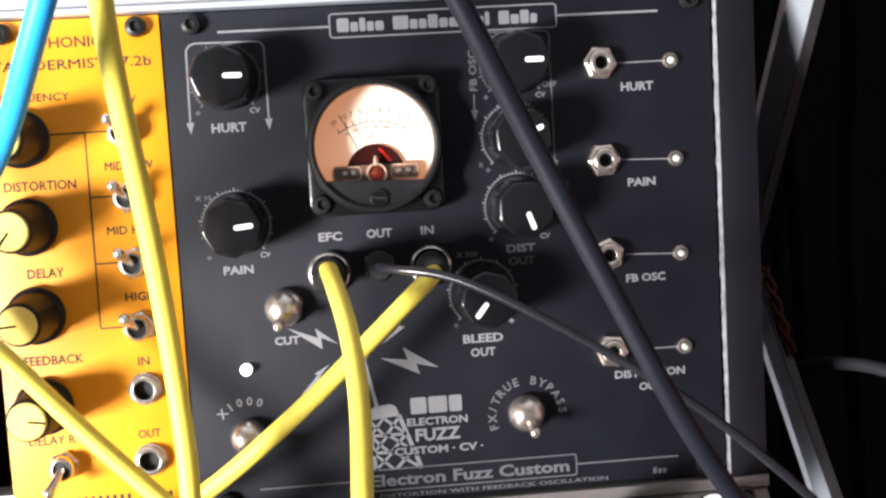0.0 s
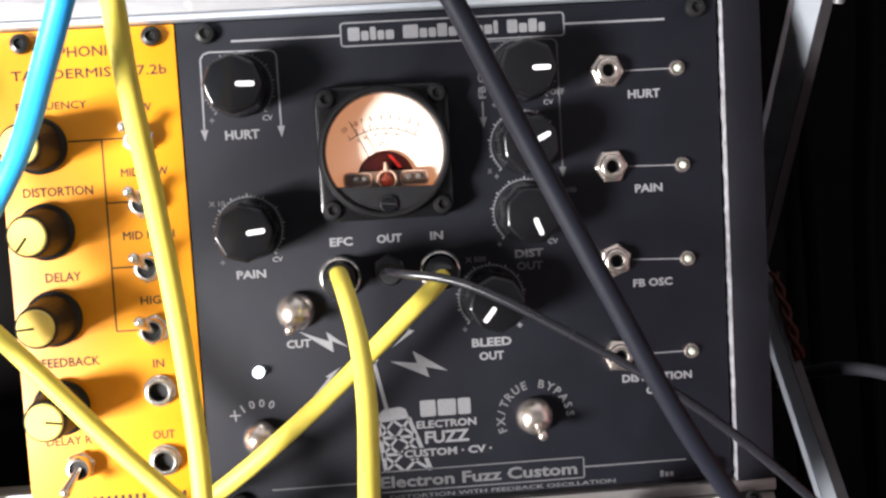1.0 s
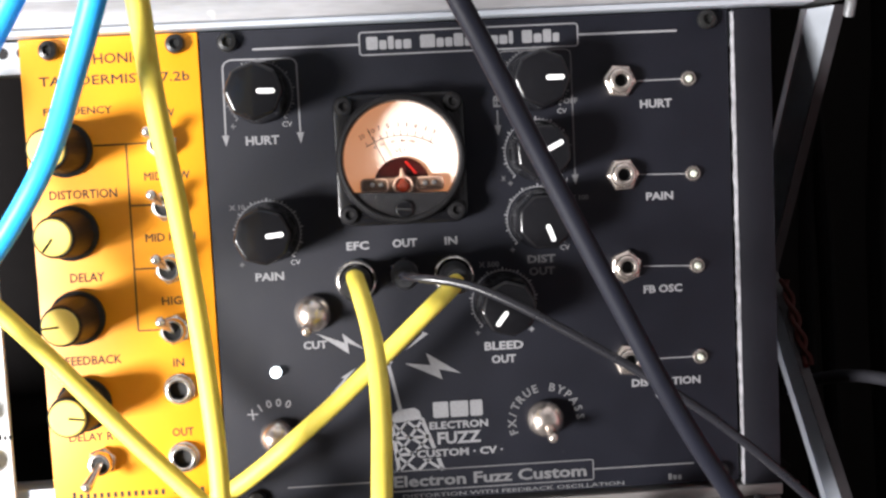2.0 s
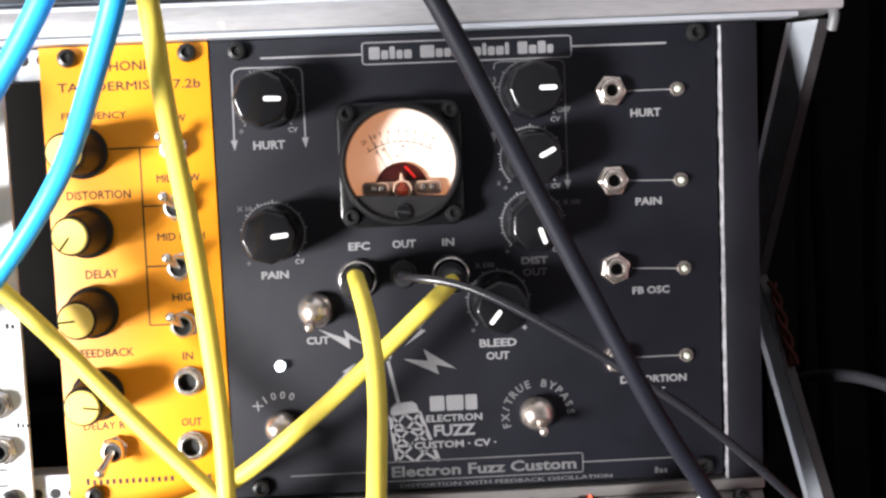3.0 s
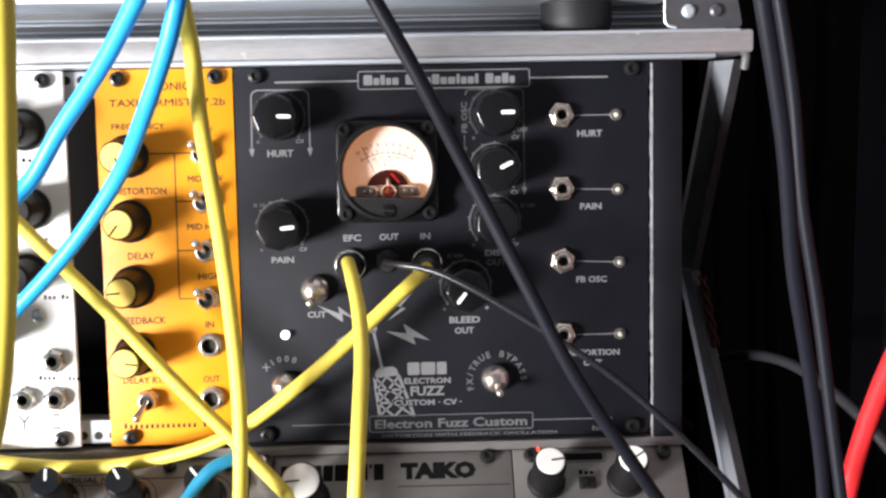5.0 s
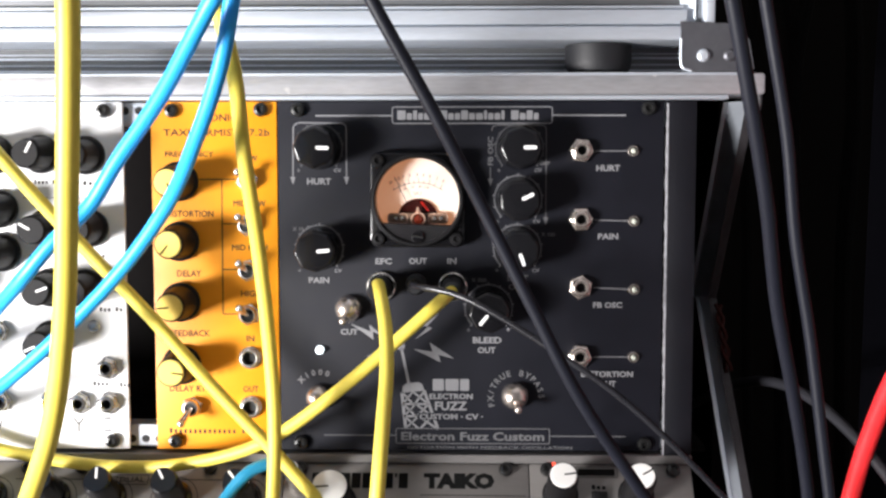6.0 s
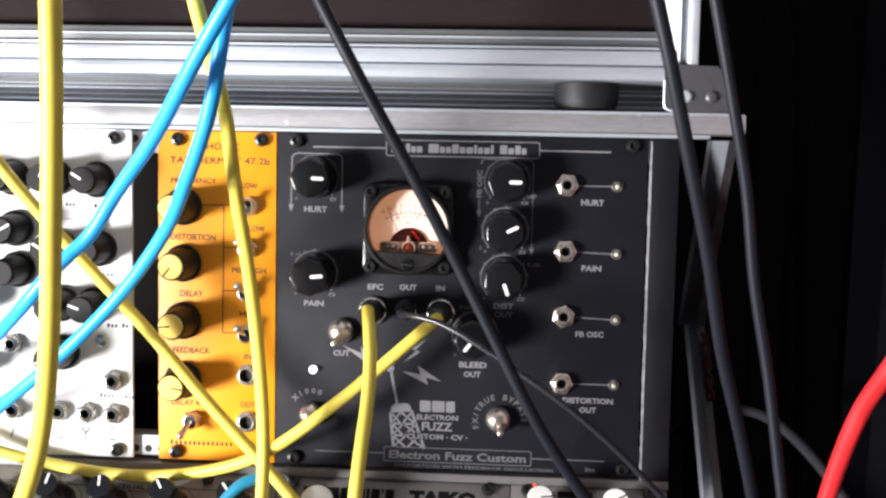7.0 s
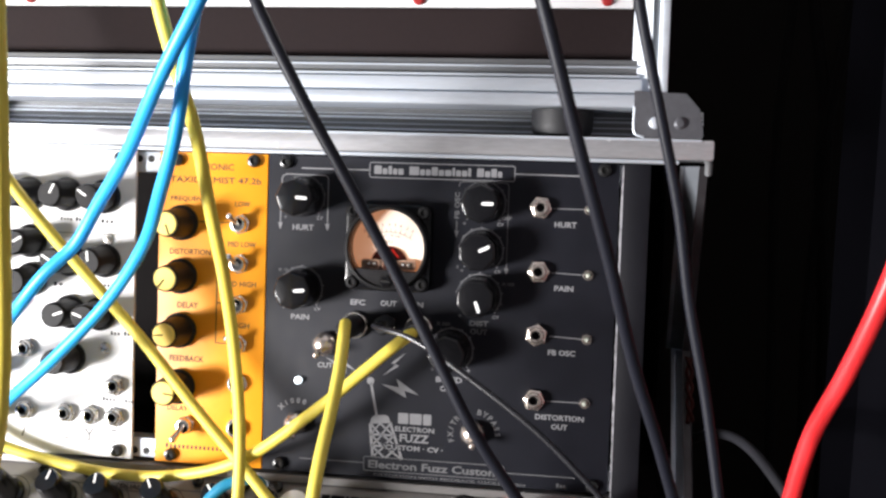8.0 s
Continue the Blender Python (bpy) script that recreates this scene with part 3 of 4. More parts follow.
for fx in (117, -150):
    bm = lathe(0, 0, [(9.0, 0.2), (11.0, 1.2), (12.0, 3.2), (12.2, 5), (12.2, 10.6), (0, 10.6)], 36)
    for v in bm.verts:
        v.co = Vector((fx + v.co.x, 7.4 + v.co.z, 138.3 - v.co.y))
    part("rubber_foot", bm, RUBBER, upper, "round black rubber foot")

umod = thing("upper_module", -30, 0, 188, "white-fronted module in the upper case with red screws", "synth module", "modules of the upper row")
part("front_panel", box(-205, 142.6, -1, 1.5, 187.6, 320, 0.3), WHITE_PAINT, umod)
for sx in (-103.5, -150, 60, 133):
    ob = part("screw", lathe(sx, 190.6, [(2.4, 1.0), (2.4, 2.2), (1.6, 3.0), (0, 3.1)], 20), RED_SCREW, umod, "red screw")

# ---------------------------------------------------------------- black fuzz module
fuzz = thing("synth_module", 70, 0, 0, "black powder-coated fuzz module with a lit meter, knobs and patch sockets", "synth module", "modules of the middle row")
panel(0.15, 140.2, 0, 128.5, BLACK_PAINT, fuzz)
for sx, sz, a in ((7.6, 125.5, 60), (134.4, 125.9, 10), (7.6, 2.9, 35), (134.4, 2.9, 80)):
    screw(sx, sz, fuzz, slot_turn=a)

# title boxes, rules
bm = bmesh.new()
outline(rounded(41.9, 99.8, 120.6, 126.5, 0.8, 3), 0.38, bm)
stroke(13.9, 123.4, 41.9, 123.4, 0.55, bm=bm)
stroke(99.8, 123.5, 126.4, 123.4, 0.55, bm=bm)
part("printed_frame", bm, SILK, fuzz)
bm = bmesh.new()
x = 43.7
for w, tall in ((3.4, 1), (2.3, 0), (1.9, 1), (2.1, 0), (2.5, 0), (2.0, -1), (4.3, 1), (2.3, 0), (2.3, 0), (2.9, 1), (2.5, 0), (2.9, 0), (1.5, 1), (2.3, 0), (2.5, 0), (1.5, 1), (2.0, -1), (3.1, 1), (2.5, 0), (2.6, 1), (2.1, 0)):
    if tall >= 0:
        top = 125.3 if tall else 124.3
        plate(rounded(x, x + w - 0.35, 121.9, top, 0.45, 3), 0.0, 0.06, bm)
    x += w
part("lettering", bm, SILK, fuzz)
bm = bmesh.new()
outline(rounded(42.8, 99.6, 2.6, 8.2, 0.5, 3), 0.34, bm)
stroke(16.0, 5.6, 42.8, 5.6, 0.4, bm=bm)
stroke(99.6, 5.5, 127.5, 5.5, 0.4, bm=bm)
part("printed_frame", bm, SILK_DIM, fuzz)
writing("Electron Fuzz Custom", 71.2, 5.3, 53.0, 3.3, SILK_DIM, fuzz, 0.03)
writing("DISTORTION WITH FEEDBACK OSCILLATION", 77.5, 1.1, 61, 1.1, SILK_DIM, fuzz)
word_bars((3,), 120.2, 124.2, 2.0, 1.8, SILK_DIM, fuzz)

# knobs and their printed scales
for kx, kz, ka, dim in ((15.0, 111.7, -2, True), (15.0, 75.0, 5, False), (88.0, 111.7, 0, True), (87.6, 93.1, 26, False), (87.4, 75.2, -70, False), (77.0, 53.2, -129, False)):
    fluted_knob(kx, kz, fuzz, ka)
    dial_ring(kx, kz, fuzz, dim=dim)
    for s, ch in ((-7.4, "+"), (6.8, "CV")):
        if ch == "+" or kx < 80 and kz > 60 or kz > 60:
            writing(ch, kx + s, kz - 8.1, 2.6 if ch == "CV" else 1.3, 1.4, SILK_DIM if ch == "+" else SILK, fuzz)
writing("+", 84.2, 45.3, 1.5, 1.5, SILK, fuzz)
bm = bmesh.new()
outline([(5.5, 101.0), (5.8, 119.2), (6.6, 120.4), (8.0, 120.9), (23.4, 120.7), (24.6, 120.2), (25.1, 119.2), (25.1, 101.0)], 0.42, bm, False)
for ax in (5.5, 25.1):
    plate([(ax - 0.95, 101.3), (ax + 0.95, 101.3), (ax, 98.4)], 0, 0.06, bm)
part("printed_bracket", bm, SILK, fuzz)
bm = bmesh.new()
outline([(78.0, 118.0), (78.4, 119.6), (80, 120.0), (96.2, 119.9), (97.4, 119.4), (97.7, 118.4), (97.7, 86.5)], 0.36, bm, False)
stroke(77.5, 104.6, 77.5, 100.6, 0.4, bm=bm)
for ax, az in ((77.5, 100.6), (97.7, 86.5)):
    plate([(ax - 0.95, az), (ax + 0.95, az), (ax, az - 2.8)], 0, 0.06, bm)
part("printed_bracket", bm, SILK_DIM, fuzz)
writing("FB OSC", 77.5, 110.6, 10.4, 2.0, SILK_DIM, fuzz, 0.03, 90)
for s, tx, tz, w, h, m in (
    ("HURT", 15.05, 99.6, 8.8, 2.4, SILK), ("PAIN", 14.7, 63.4, 7.6, 2.2, SILK), ("EFC", 38.5, 70.4, 6.0, 2.3, SILK), ("OUT", 51.1, 70.5, 6.6, 2.3, SILK),
    ("IN", 63.5, 70.5, 3.4, 2.2, SILK), ("DIST", 87.7, 64.3, 7.6, 2.2, SILK_DIM), ("OUT", 87.7, 61.0, 7.0, 2.2, SILK_DIM), ("CUT", 25.7, 44.3, 6.4, 2.2, SILK),
    ("BLEED", 76.5, 41.3, 10.6, 2.3, SILK), ("OUT", 76.3, 37.6, 6.6, 2.3, SILK), ("HURT", 120.2, 104.4, 8.6, 2.3, SILK), ("PAIN", 120.4, 79.6, 7.4, 2.2, SILK),
    ("FB OSC", 120.5, 54.4, 10.6, 2.2, SILK), ("DISTORTION", 120.6, 28.8, 19.0, 2.2, SILK), ("OUT", 120.7, 25.2, 6.4, 2.2, SILK), ("ELECTRON", 63.2, 20.3, 16.0, 2.1, SILK),
    ("FUZZ", 63.2, 16.7, 11.9, 3.4, SILK), ("X 10", 7.2, 82.2, 4.2, 1.4, SILK_DIM), ("X 500", 73.4, 63.5, 5.6, 1.5, SILK_DIM),
    ("OFF", 97.2, 106.2, 3.8, 1.5, SILK_DIM), ("X 100", 98.6, 80.3, 5.0, 1.4, SILK_DIM), ("X", 78.4, 86.4, 1.2, 1.3, SILK_DIM)):
    writing(s, tx, tz, w, h, m, fuzz, 0.034)
for x0, x1 in ((56.4, 60.6), (61.1, 66.0), (66.5, 69.9)):
    part("printed_block", plate(rounded(x0, x1, 22.4, 26.8, 0.5, 3), 0, 0.06), SILK, fuzz)
arc_writing("X1000", 14.4, 20.2, 9.0, 137, 70, 1.05, 2.2, SILK, fuzz)
arc_writing("FX/TRUE BYPASS", 87.2, 19.8, 9.4, 196, 4, 1.0, 2.3, SILK_DIM, fuzz, 0.03)

part("lettering_ground", plate(rounded(51.2, 75.4, 11.3, 14.1, 0.4, 3), 0.0, 0.08), BLACK_PAINT, fuzz)
writing("CUSTOM · CV ·", 63.2, 12.7, 23.5, 2.1, SILK, fuzz, 0.034, lift=0.13)

# lightning bolts and the radio tower
for bolt in (
    [(25.9, 47.5), (33.6, 44.4), (33.0, 47.0), (38.8, 42.4), (34.4, 44.4), (34.6, 41.4)],
    [(49.4, 37.9), (56.4, 37.0), (55.3, 40.4), (64.4, 34.4), (58.6, 35.8), (59.4, 33.0)],
    [(58.8, 51.2), (52.8, 46.6), (55.0, 46.3), (49.8, 41.4), (56.2, 45.7), (54.2, 46.2)],
    [(36.2, 37.4), (33.2, 34.2), (34.0, 33.8), (28.2, 29.6), (33.0, 34.8), (32.0, 35.0)]):
    part("printed_bolt", plate(bolt, 0, 0.06), SILK, fuzz)
bm = bmesh.new()
lathe(44.7, 39.0, [(1.5, 0.0), (1.5, 0.06), (0, 0.06)], 20, bm=bm)
stroke(44.9, 38.2, 47.6, 25.0, 0.95, bm=bm)
part("printed_mast", bm, SILK, fuzz)
part("printed_cap", plate([(45.0, 21.6), (45.4, 24.0), (46.8, 25.2), (51.2, 25.6), (52.6, 24.8), (53.4, 22.4)], 0, 0.06), SILK, fuzz)
struts = [((45.0, 21.8), (46.4, 8.2), 1.1), ((53.2, 22.6), (58.4, 7.9), 1.1)]
for k in range(3):
    za, zb = 22.0 - k * 4.6, 17.4 - k * 4.6
    la, lb = 45.0 + k * 0.45, 45.45 + k * 0.45
    ra, rb = 53.2 + k * 1.6, 54.8 + k * 1.6
    mid = (la + ra) / 2
    struts += [((la, za), (mid, zb), 0.75), ((mid, za), (lb, zb), 0.65), ((mid, za), (rb, zb), 0.75), ((ra, za), (mid + 0.6, zb), 0.8)]
    if k < 2:
        struts.append(((lb, zb), (rb, zb), 0.8))
for p, q, w in struts:
    part("printed_strut", stroke(*p, *q, w), SILK, fuzz)

# sockets with their lamps
for jz, lz, lx in ((110.8, 110.6, 129.2), (85.8, 85.2, 129.7), (61.0, 60.2, 130.1), (35.4, 35.2, 130.2)):
    jack(110.4, jz, fuzz, r=4.6, turn=0.1 + jz)
    part("printed_line", stroke(115.4, jz - 0.2, lx - 2.0, lz, 0.3), SILK, fuzz)
    led = part("indicator_lamp", lathe(lx, lz, [(2.1, 0), (2.1, 0.5), (1.8, 0.9), (1.3, 0.9), (1.1, 0.3)], 24), BRASSY, fuzz)
    part("lens", lathe(lx, lz, [(1.0, 0.2), (1.0, 1.2), (0.85, 1.8), (0.5, 2.2), (0, 2.3)], 20), LED_CLEAR, led)
for rx, rz, m in ((37.7, 61.2, CHROME), (63.8, 61.3, CHROME)):
    ob = part("jack_socket", lathe(rx, rz, [(5.6, 0), (5.6, 0.9), (5.5, 1.5), (5.2, 2.0), (4.8, 2.2), (4.45, 2.0), (4.3, 1.5), (4.3, 0.4)], 40), m, fuzz)
bm = bmesh.new()
hex_ring(50.6, 62.5, 4.3, 0, 2.2, 2.6, 0.5, bm)
part("jack_socket", bm, DARK_NICKEL, fuzz)
led = part("indicator_lamp", lathe(14.8, 37.6, [(1.5, 0), (1.5, 1.3), (1.1, 2.2), (0, 2.5)], 24), LED_WHITE, fuzz, "lit white lamp")
toggle(25.6, 53.0, fuzz, -1.2, -3.4, 9.3, BRASSY, 1.05, True)
toggle(14.3, 20.0, fuzz, 1.2, -3.2, 9.3, BRASSY, 1.0, True)
toggle(86.8, 20.7, fuzz, 0.9, -3.4, 8.6, BRASSY, 1.05, True)

# ---- lit meter
CX, CZ = 51.2, 93.0
def square_ring(cx, cz, half, r, h0, h1, n=72):
    """A square housing with softened corners and a round well."""
    b = bmesh.new()
    rows = []
    for rad, h, square in ((r, h0, 0), (r, h1 - 0.2, 0), (r + 0.2, h1, 0), (half - 1.1, h1, 1), (half - 0.35, h1 - 0.35, 1), (half, h1 - 1.1, 1), (half, 0, 1), (r, h0, 2)):
        row = []
        for k in range(n):
            a = 2 * math.pi * k / n
            c, t = math.cos(a), math.sin(a)
            f = min(1 / max(abs(c), abs(t)), 1.34) if square == 1 else 1
            row.append(b.verts.new((cx + rad * f * c, -h, cz + rad * f * t)))
        rows.append(row)
    for p, q in zip(rows[:-2], rows[1:-1]):
        for k in range(n):
            b.faces.new((p[k], p[(k + 1) % n], q[(k + 1) % n], q[k]))
    for v in rows[-1]:
        b.verts.remove(v)
    return b


meter = part("meter", square_ring(CX, CZ, 17.2, 15.0, 0.1, 5.6), KNOB, fuzz, "square black meter housing")
bm = lathe(CX, CZ, [(17.0, 5.2), (16.9, 8.0), (16.3, 9.2), (15.6, 9.3), (15.1, 8.9), (15.0, 5.3)], 72)
part("bezel", bm, KNOB_MATT, meter)
pts = [(CX + 15.2 * math.cos(radians(a)), CZ + 15.2 * math.sin(radians(a))) for a in range(-147, -32, 5)]
cover = part("lower_cover", plate(pts, 1.0, 8.3), KNOB_MATT, meter)
part("adjusting_screw", lathe(CX + 0.2, 79.9, [(2.3, 8.2), (2.3, 8.9), (1.9, 9.2), (0, 9.2)], 28), KNOB, meter)
part("slot", stroke(CX - 1.6, 80.2, CX + 2.0, 79.8, 0.5, 9.35), HOLE, meter)
part("dial_card", lathe(CX, CZ, [(15.1, 0.4), (15.1, 0.6), (0, 0.6)], 64), DIAL, meter, "cream dial card lit from inside")
bm = bmesh.new()


def flat(points, h0, h1, b):
    return plate(points, h0, h1, b)


arc = [(CX + 16.5 * math.cos(radians(a)), 82.6 + 16.5 * math.sin(radians(a))) for a in range(57, 124, 3)]
for p, q in zip(arc[:-1], arc[1:]):
    d = Vector((q[0] - p[0], q[1] - p[1])).normalized() * 0.11
    flat([(p[0] - d.y, p[1] + d.x), (q[0] - d.y, q[1] + d.x), (q[0] + d.y, q[1] - d.x), (p[0] + d.y, p[1] - d.x)], 0.6, 0.66, bm)
for k, a in enumerate((121, 113, 107, 101, 95, 89, 83, 76, 69, 61)):
    c, s = math.cos(radians(a)), math.sin(radians(a))
    d = Vector((c, s)) * 0.10
    p, q = (CX + 16.5 * c, 82.6 + 16.5 * s), (CX + (18.2 if k % 2 else 17.6) * c, 82.6 + (18.2 if k % 2 else 17.6) * s)
    flat([(p[0] - d.y, p[1] + d.x), (q[0] - d.y, q[1] + d.x), (q[0] + d.y, q[1] - d.x), (p[0] + d.y, p[1] - d.x)], 0.6, 0.66, bm)
part("dial_scale", bm, DARK_INK, meter)
for s, a in (("20", 121), ("10", 112), ("7", 106), ("5", 99), ("3", 91), ("1", 84), ("0", 77), ("2", 69), ("3", 62)):
    writing(s, CX + 19.4 * math.cos(radians(a)), 82.6 + 19.4 * math.sin(radians(a)), 0.3 if s == "1" else 0.8 * len(s), 1.2, DARK_INK, meter, 0.0, a - 90, 0.7, "numeral")
for s, a in (("0", 116), ("20", 108), ("60", 97), ("80", 87), ("100", 78)):
    writing(s, CX + 15.2 * math.cos(radians(a)), 82.6 + 15.2 * math.sin(radians(a)), 0.6 * len(s), 0.9, DARK_INK, meter, 0.0, a - 90, 0.7, "numeral")
writing("VU", CX - 0.2, 95.2, 2.9, 1.4, DARK_INK, meter, 0.0, 0, 0.7)
bm = bmesh.new()
p, q = Vector((47.6, 91.2)), Vector((42.6, 101.4))
d = (q - p).normalized() * 0.13
flat([(p.x - d.y, p.y + d.x), (q.x - d.y * 0.6, q.y + d.x * 0.6), (q.x + d.y * 0.6, q.y - d.x * 0.6), (p.x + d.y, p.y - d.x)], 2.4, 2.6, bm)
part("needle", bm, BLACK_INK, meter)
dome = [(CX + 7.4 * math.cos(radians(a)), 86.2 + 7.2 * math.sin(radians(a))) for a in range(0, 181, 9)]
part("movement_cover", plate(dome, 0.65, 1.4), RED_GEL, meter, "dark red tinted movement cover")
# highlight on the movement cover, drawn as a faintly glowing red strip
bm = plate([(CX + 0.8, 92.2), (CX + 1.6, 92.3), (CX + 4.3, 89.0), (CX + 3.4, 88.7)], 1.42, 1.5)
part("red_glint", bm, RED_HOT, meter, "red highlight drawn on the movement cover")
bm = plate(rounded(40.2, 62.2, 84.2, 88.2, 1.3, 4), 1.5, 2.5)
bar = part("clamp_bar", bm, CLEAR, meter, "smoky clear clamp bar")
bm = bmesh.new()
outline(rounded(40.5, 47.4, 84.5, 87.9, 1.1, 4), 0.35, bm)
outline(rounded(55.0, 61.9, 84.5, 87.9, 1.1, 4), 0.35, bm)
for v in bm.verts:
    v.co.y -= 2.52
part("moulded_edge", bm, COLLAR, bar)
for sx in (43.4, 45.6, 57.2, 59.6):
    part("clamp_screw", lathe(sx, 86.4, [(0.75, 2.4), (0.65, 3.0), (0, 3.15)], 16), CHROME, meter)
bm = bmesh.new()
bmesh.ops.create_uvsphere(bm, u_segments=20, v_segments=12, radius=1.75, matrix=Matrix.Translation((CX + 0.2, -2.9, 86.0)))
for v in bm.verts:
    if v.co.z > 86.8:
        v.co.x = CX + 0.2 + (v.co.x - CX - 0.2) * 0.75
        v.co.z += (v.co.z - 86.8) * 0.35
part("bulb", bm, BULB, meter, "small lit orange bulb")
bm = lathe(CX + 0.2, 86.0, [(2.7, 2.4), (2.75, 3.4), (2.5, 3.9), (2.1, 3.8), (1.9, 2.8)], 28)
join(bm, tube([(CX + 0.2, -3.2, 88.0), (CX + 0.1, -3.1, 89.2), (CX, -2.8, 90.4)], 0.7, 10, 4, lambda t: 1.3 - 0.8 * t))
part("bulb_collar", bm, COLLAR, meter, "pale clear collar round the bulb")
pane = part("glass", lathe(CX, CZ, [(15.0, 8.65), (15.0, 8.8), (0, 8.8)], 64), GLASS, meter, "clear meter glass")
pane.visible_shadow = False
for sx, sz in ((37.0, 107.1), (65.3, 107.2), (37.1, 79.0), (65.2, 79.0)):
    part("corner_screw", lathe(sx, sz, [(2.5, 5.4), (2.5, 6.3), (2.0, 6.9), (1.2, 7.0), (1.0, 6.2), (0, 6.1)], 24), KNOB_MATT, meter)

# ---------------------------------------------------------------- narrow black blank beside it
blank = thing("blank_panel", 146, 0, 0, "narrow black blank panel with a chipped bare edge", "blank panel", "modules of the middle row")
part("front_panel", box(141.6, 151.8, -0.4, 2, -2.0, 128.5, 0.3), BLACK_ANODISED, blank)
bm = bmesh.new()
rng = random.Random(4)
left, right = [], []
for k in range(90):
    z = -1.8 + k * 1.455
    w = 0.12 + 0.35 * rng.random() ** 2 + (0.25 if 20 < k < 80 else 0)
    left.append((141.45 - w, z))
    right.append((141.62 + 0.12 * rng.random(), z))
plate(left + right[::-1], -1.5, 0.5, bm)
part("chipped_edge", bm, CHIPPED, blank, "bare metal edge where the paint is chipped")

# ---------------------------------------------------------------- orange-yellow module
yel = thing("synth_module", -23, 0, 0, "orange-yellow painted effects module with four capped knobs and toggles", "synth module", "modules of the middle row")
panel(-46.3, -0.25, 0, 128.5, YELLOW_PAINT, yel)
for sx, sz, a in ((-38.4, 125.3, 30), (-5.9, 125.6, 75), (-39.2, 3.3, 10)):
    screw(sx, sz, yel, slot_turn=a)
for kz, ka in ((99.6, -72), (77.7, -128), (55.3, 184), (32.0, -8)):
    capped_knob(-36.2, kz, yel, ka, CAP_YELLOW)
for tz in (99.9, 83.7, 67.0, 50.7):
    toggle(-11.2, tz, yel, -2.0, 3.2, 8.0, CHROME, 1.05)
toggle(-32.8, 16.1, yel, -2.3, -4.4, 8.4, BRASSY, 1.0)
for jz in (34.5, 16.0):
    round_jack(-11.1, jz, yel)
bm = bmesh.new()
stroke(-29.0, 100.3, -15.2, 100.4, 0.4, bm=bm)
stroke(-20.6, 100.3, -20.9, 50.8, 0.4, bm=bm)
for bz in (84.1, 67.3, 50.8):
    stroke(-20.8, bz, -15.2, bz, 0.4, bm=bm)
part("printed_line", bm, DARK_INK, yel)
for s, tx, tz, w, h in (
    ("PHONIC", -22.0, 122.8, 14.8, 2.6), ("TAXIDERMIST 47.2b", -22.3, 117.4, 38.8, 2.4), ("FREQUENCY", -32.4, 109.4, 17.6, 2.2), ("LOW", -10.6, 108.0, 6.2, 2.0),
    ("DISTORTION", -32.6, 87.8, 17.5, 2.3), ("MID LOW", -10.5, 91.6, 11.8, 2.1), ("MID HIGH", -10.7, 75.4, 13.0, 2.1), ("DELAY", -33.2, 65.8, 8.9, 2.3),
    ("HIGH", -10.4, 58.4, 7.4, 2.1), ("FEEDBACK", -33.2, 43.6, 14.6, 2.3), ("IN", -10.9, 41.7, 2.8, 2.2), ("OUT", -11.0, 22.8, 5.6, 2.2), ("DELAY RTN", -33.4, 22.9, 15.6, 2.2)):
    writing(s, tx, tz, w, h, DARK_INK, yel, 0.0, spread=0.06)
word_bars((14, 2, 2), -42.0, -6.0, 7.0, 2.0, DARK_INK, yel, 0.5)

# ---------------------------------------------------------------- white module
white = thing("synth_module", -110, 0, 0, "white painted synth module with black pointer knobs and nickel sockets", "synth module", "modules of the middle row")
panel(-165, -56.7, 0, 128.5, WHITE_PAINT, white)
for sx, sz in ((-63.3, 125.3), (-62.9, 3.2), (-150, 125.3), (-150, 3.2)):
    screw(sx, sz, white)
for kx, kz, ka in ((-86.6, 109.6, 62), (-70.0, 109.2, 148), (-85.2, 82.6, 150), (-69.4, 82.6, 95), (-84.6, 60.6, 20), (-71.2, 60.4, 160), (-84.4, 41.4, 205),
                   (-103.5, 109.4, 60), (-102.5, 89.6, 30), (-102.0, 73.6, 200), (-122, 109, 40), (-122, 84, 120), (-122, 60, 20)):
    skirt_knob(kx, kz, white, ka)
for jx, jz in ((-104.6, 44.2), (-104.6, 17.9), (-85.9, 17.8), (-74.8, 17.5), (-64.2, 30.6), (-64.1, 17.4), (-120, 35), (-116, 18), (-150, 22)):
    jack(jx, jz, white, GREY_NICKEL, 4.3, jx)
for lx, lz in ((-68.2, 91.6), (-68.9, 46.2)):
    led = part("indicator_lamp", lathe(lx, lz, [(2.3, 0), (2.3, 0.6), (1.9, 0.9), (1.5, 0.9), (1.4, 1.5), (0, 1.9)], 24), CHROME, white)
for n, bx, bz, w in (((4, 3), -90, 99.4, 11), ((3,), -72, 99.0, 6), ((5,), -72, 72.4, 8), ((3, 2), -67, 52.4, 9), ((4,), -70, 24.6, 6), ((3,), -60, 24.2, 4), ((2,), -93, 72, 5)):
    word_bars(n, bx, bx + w, bz, 1.5, BLACK_INK, white, 0.55)
part("printed_line", stroke(-94.0, 93.6, -60.0, 93.6, 0.2), BLACK_INK, white)
for lx, pts in ((-75.6, ((-77.4, 11.6, -75.6, 9.2), (-73.8, 11.6, -75.6, 9.2), (-75.6, 9.2, -75.6, 6.4))), (-65, ((-66, 11.6, -63.4, 11.6), (-66, 7, -63.4, 7))), (-86, ((-87, 7, -84.6, 7),)), (-105, ((-106, 6.6, -104.4, 10.8),))):
    for p in pts:
        part("printed_mark", stroke(*p, 0.55), BLACK_INK, white)

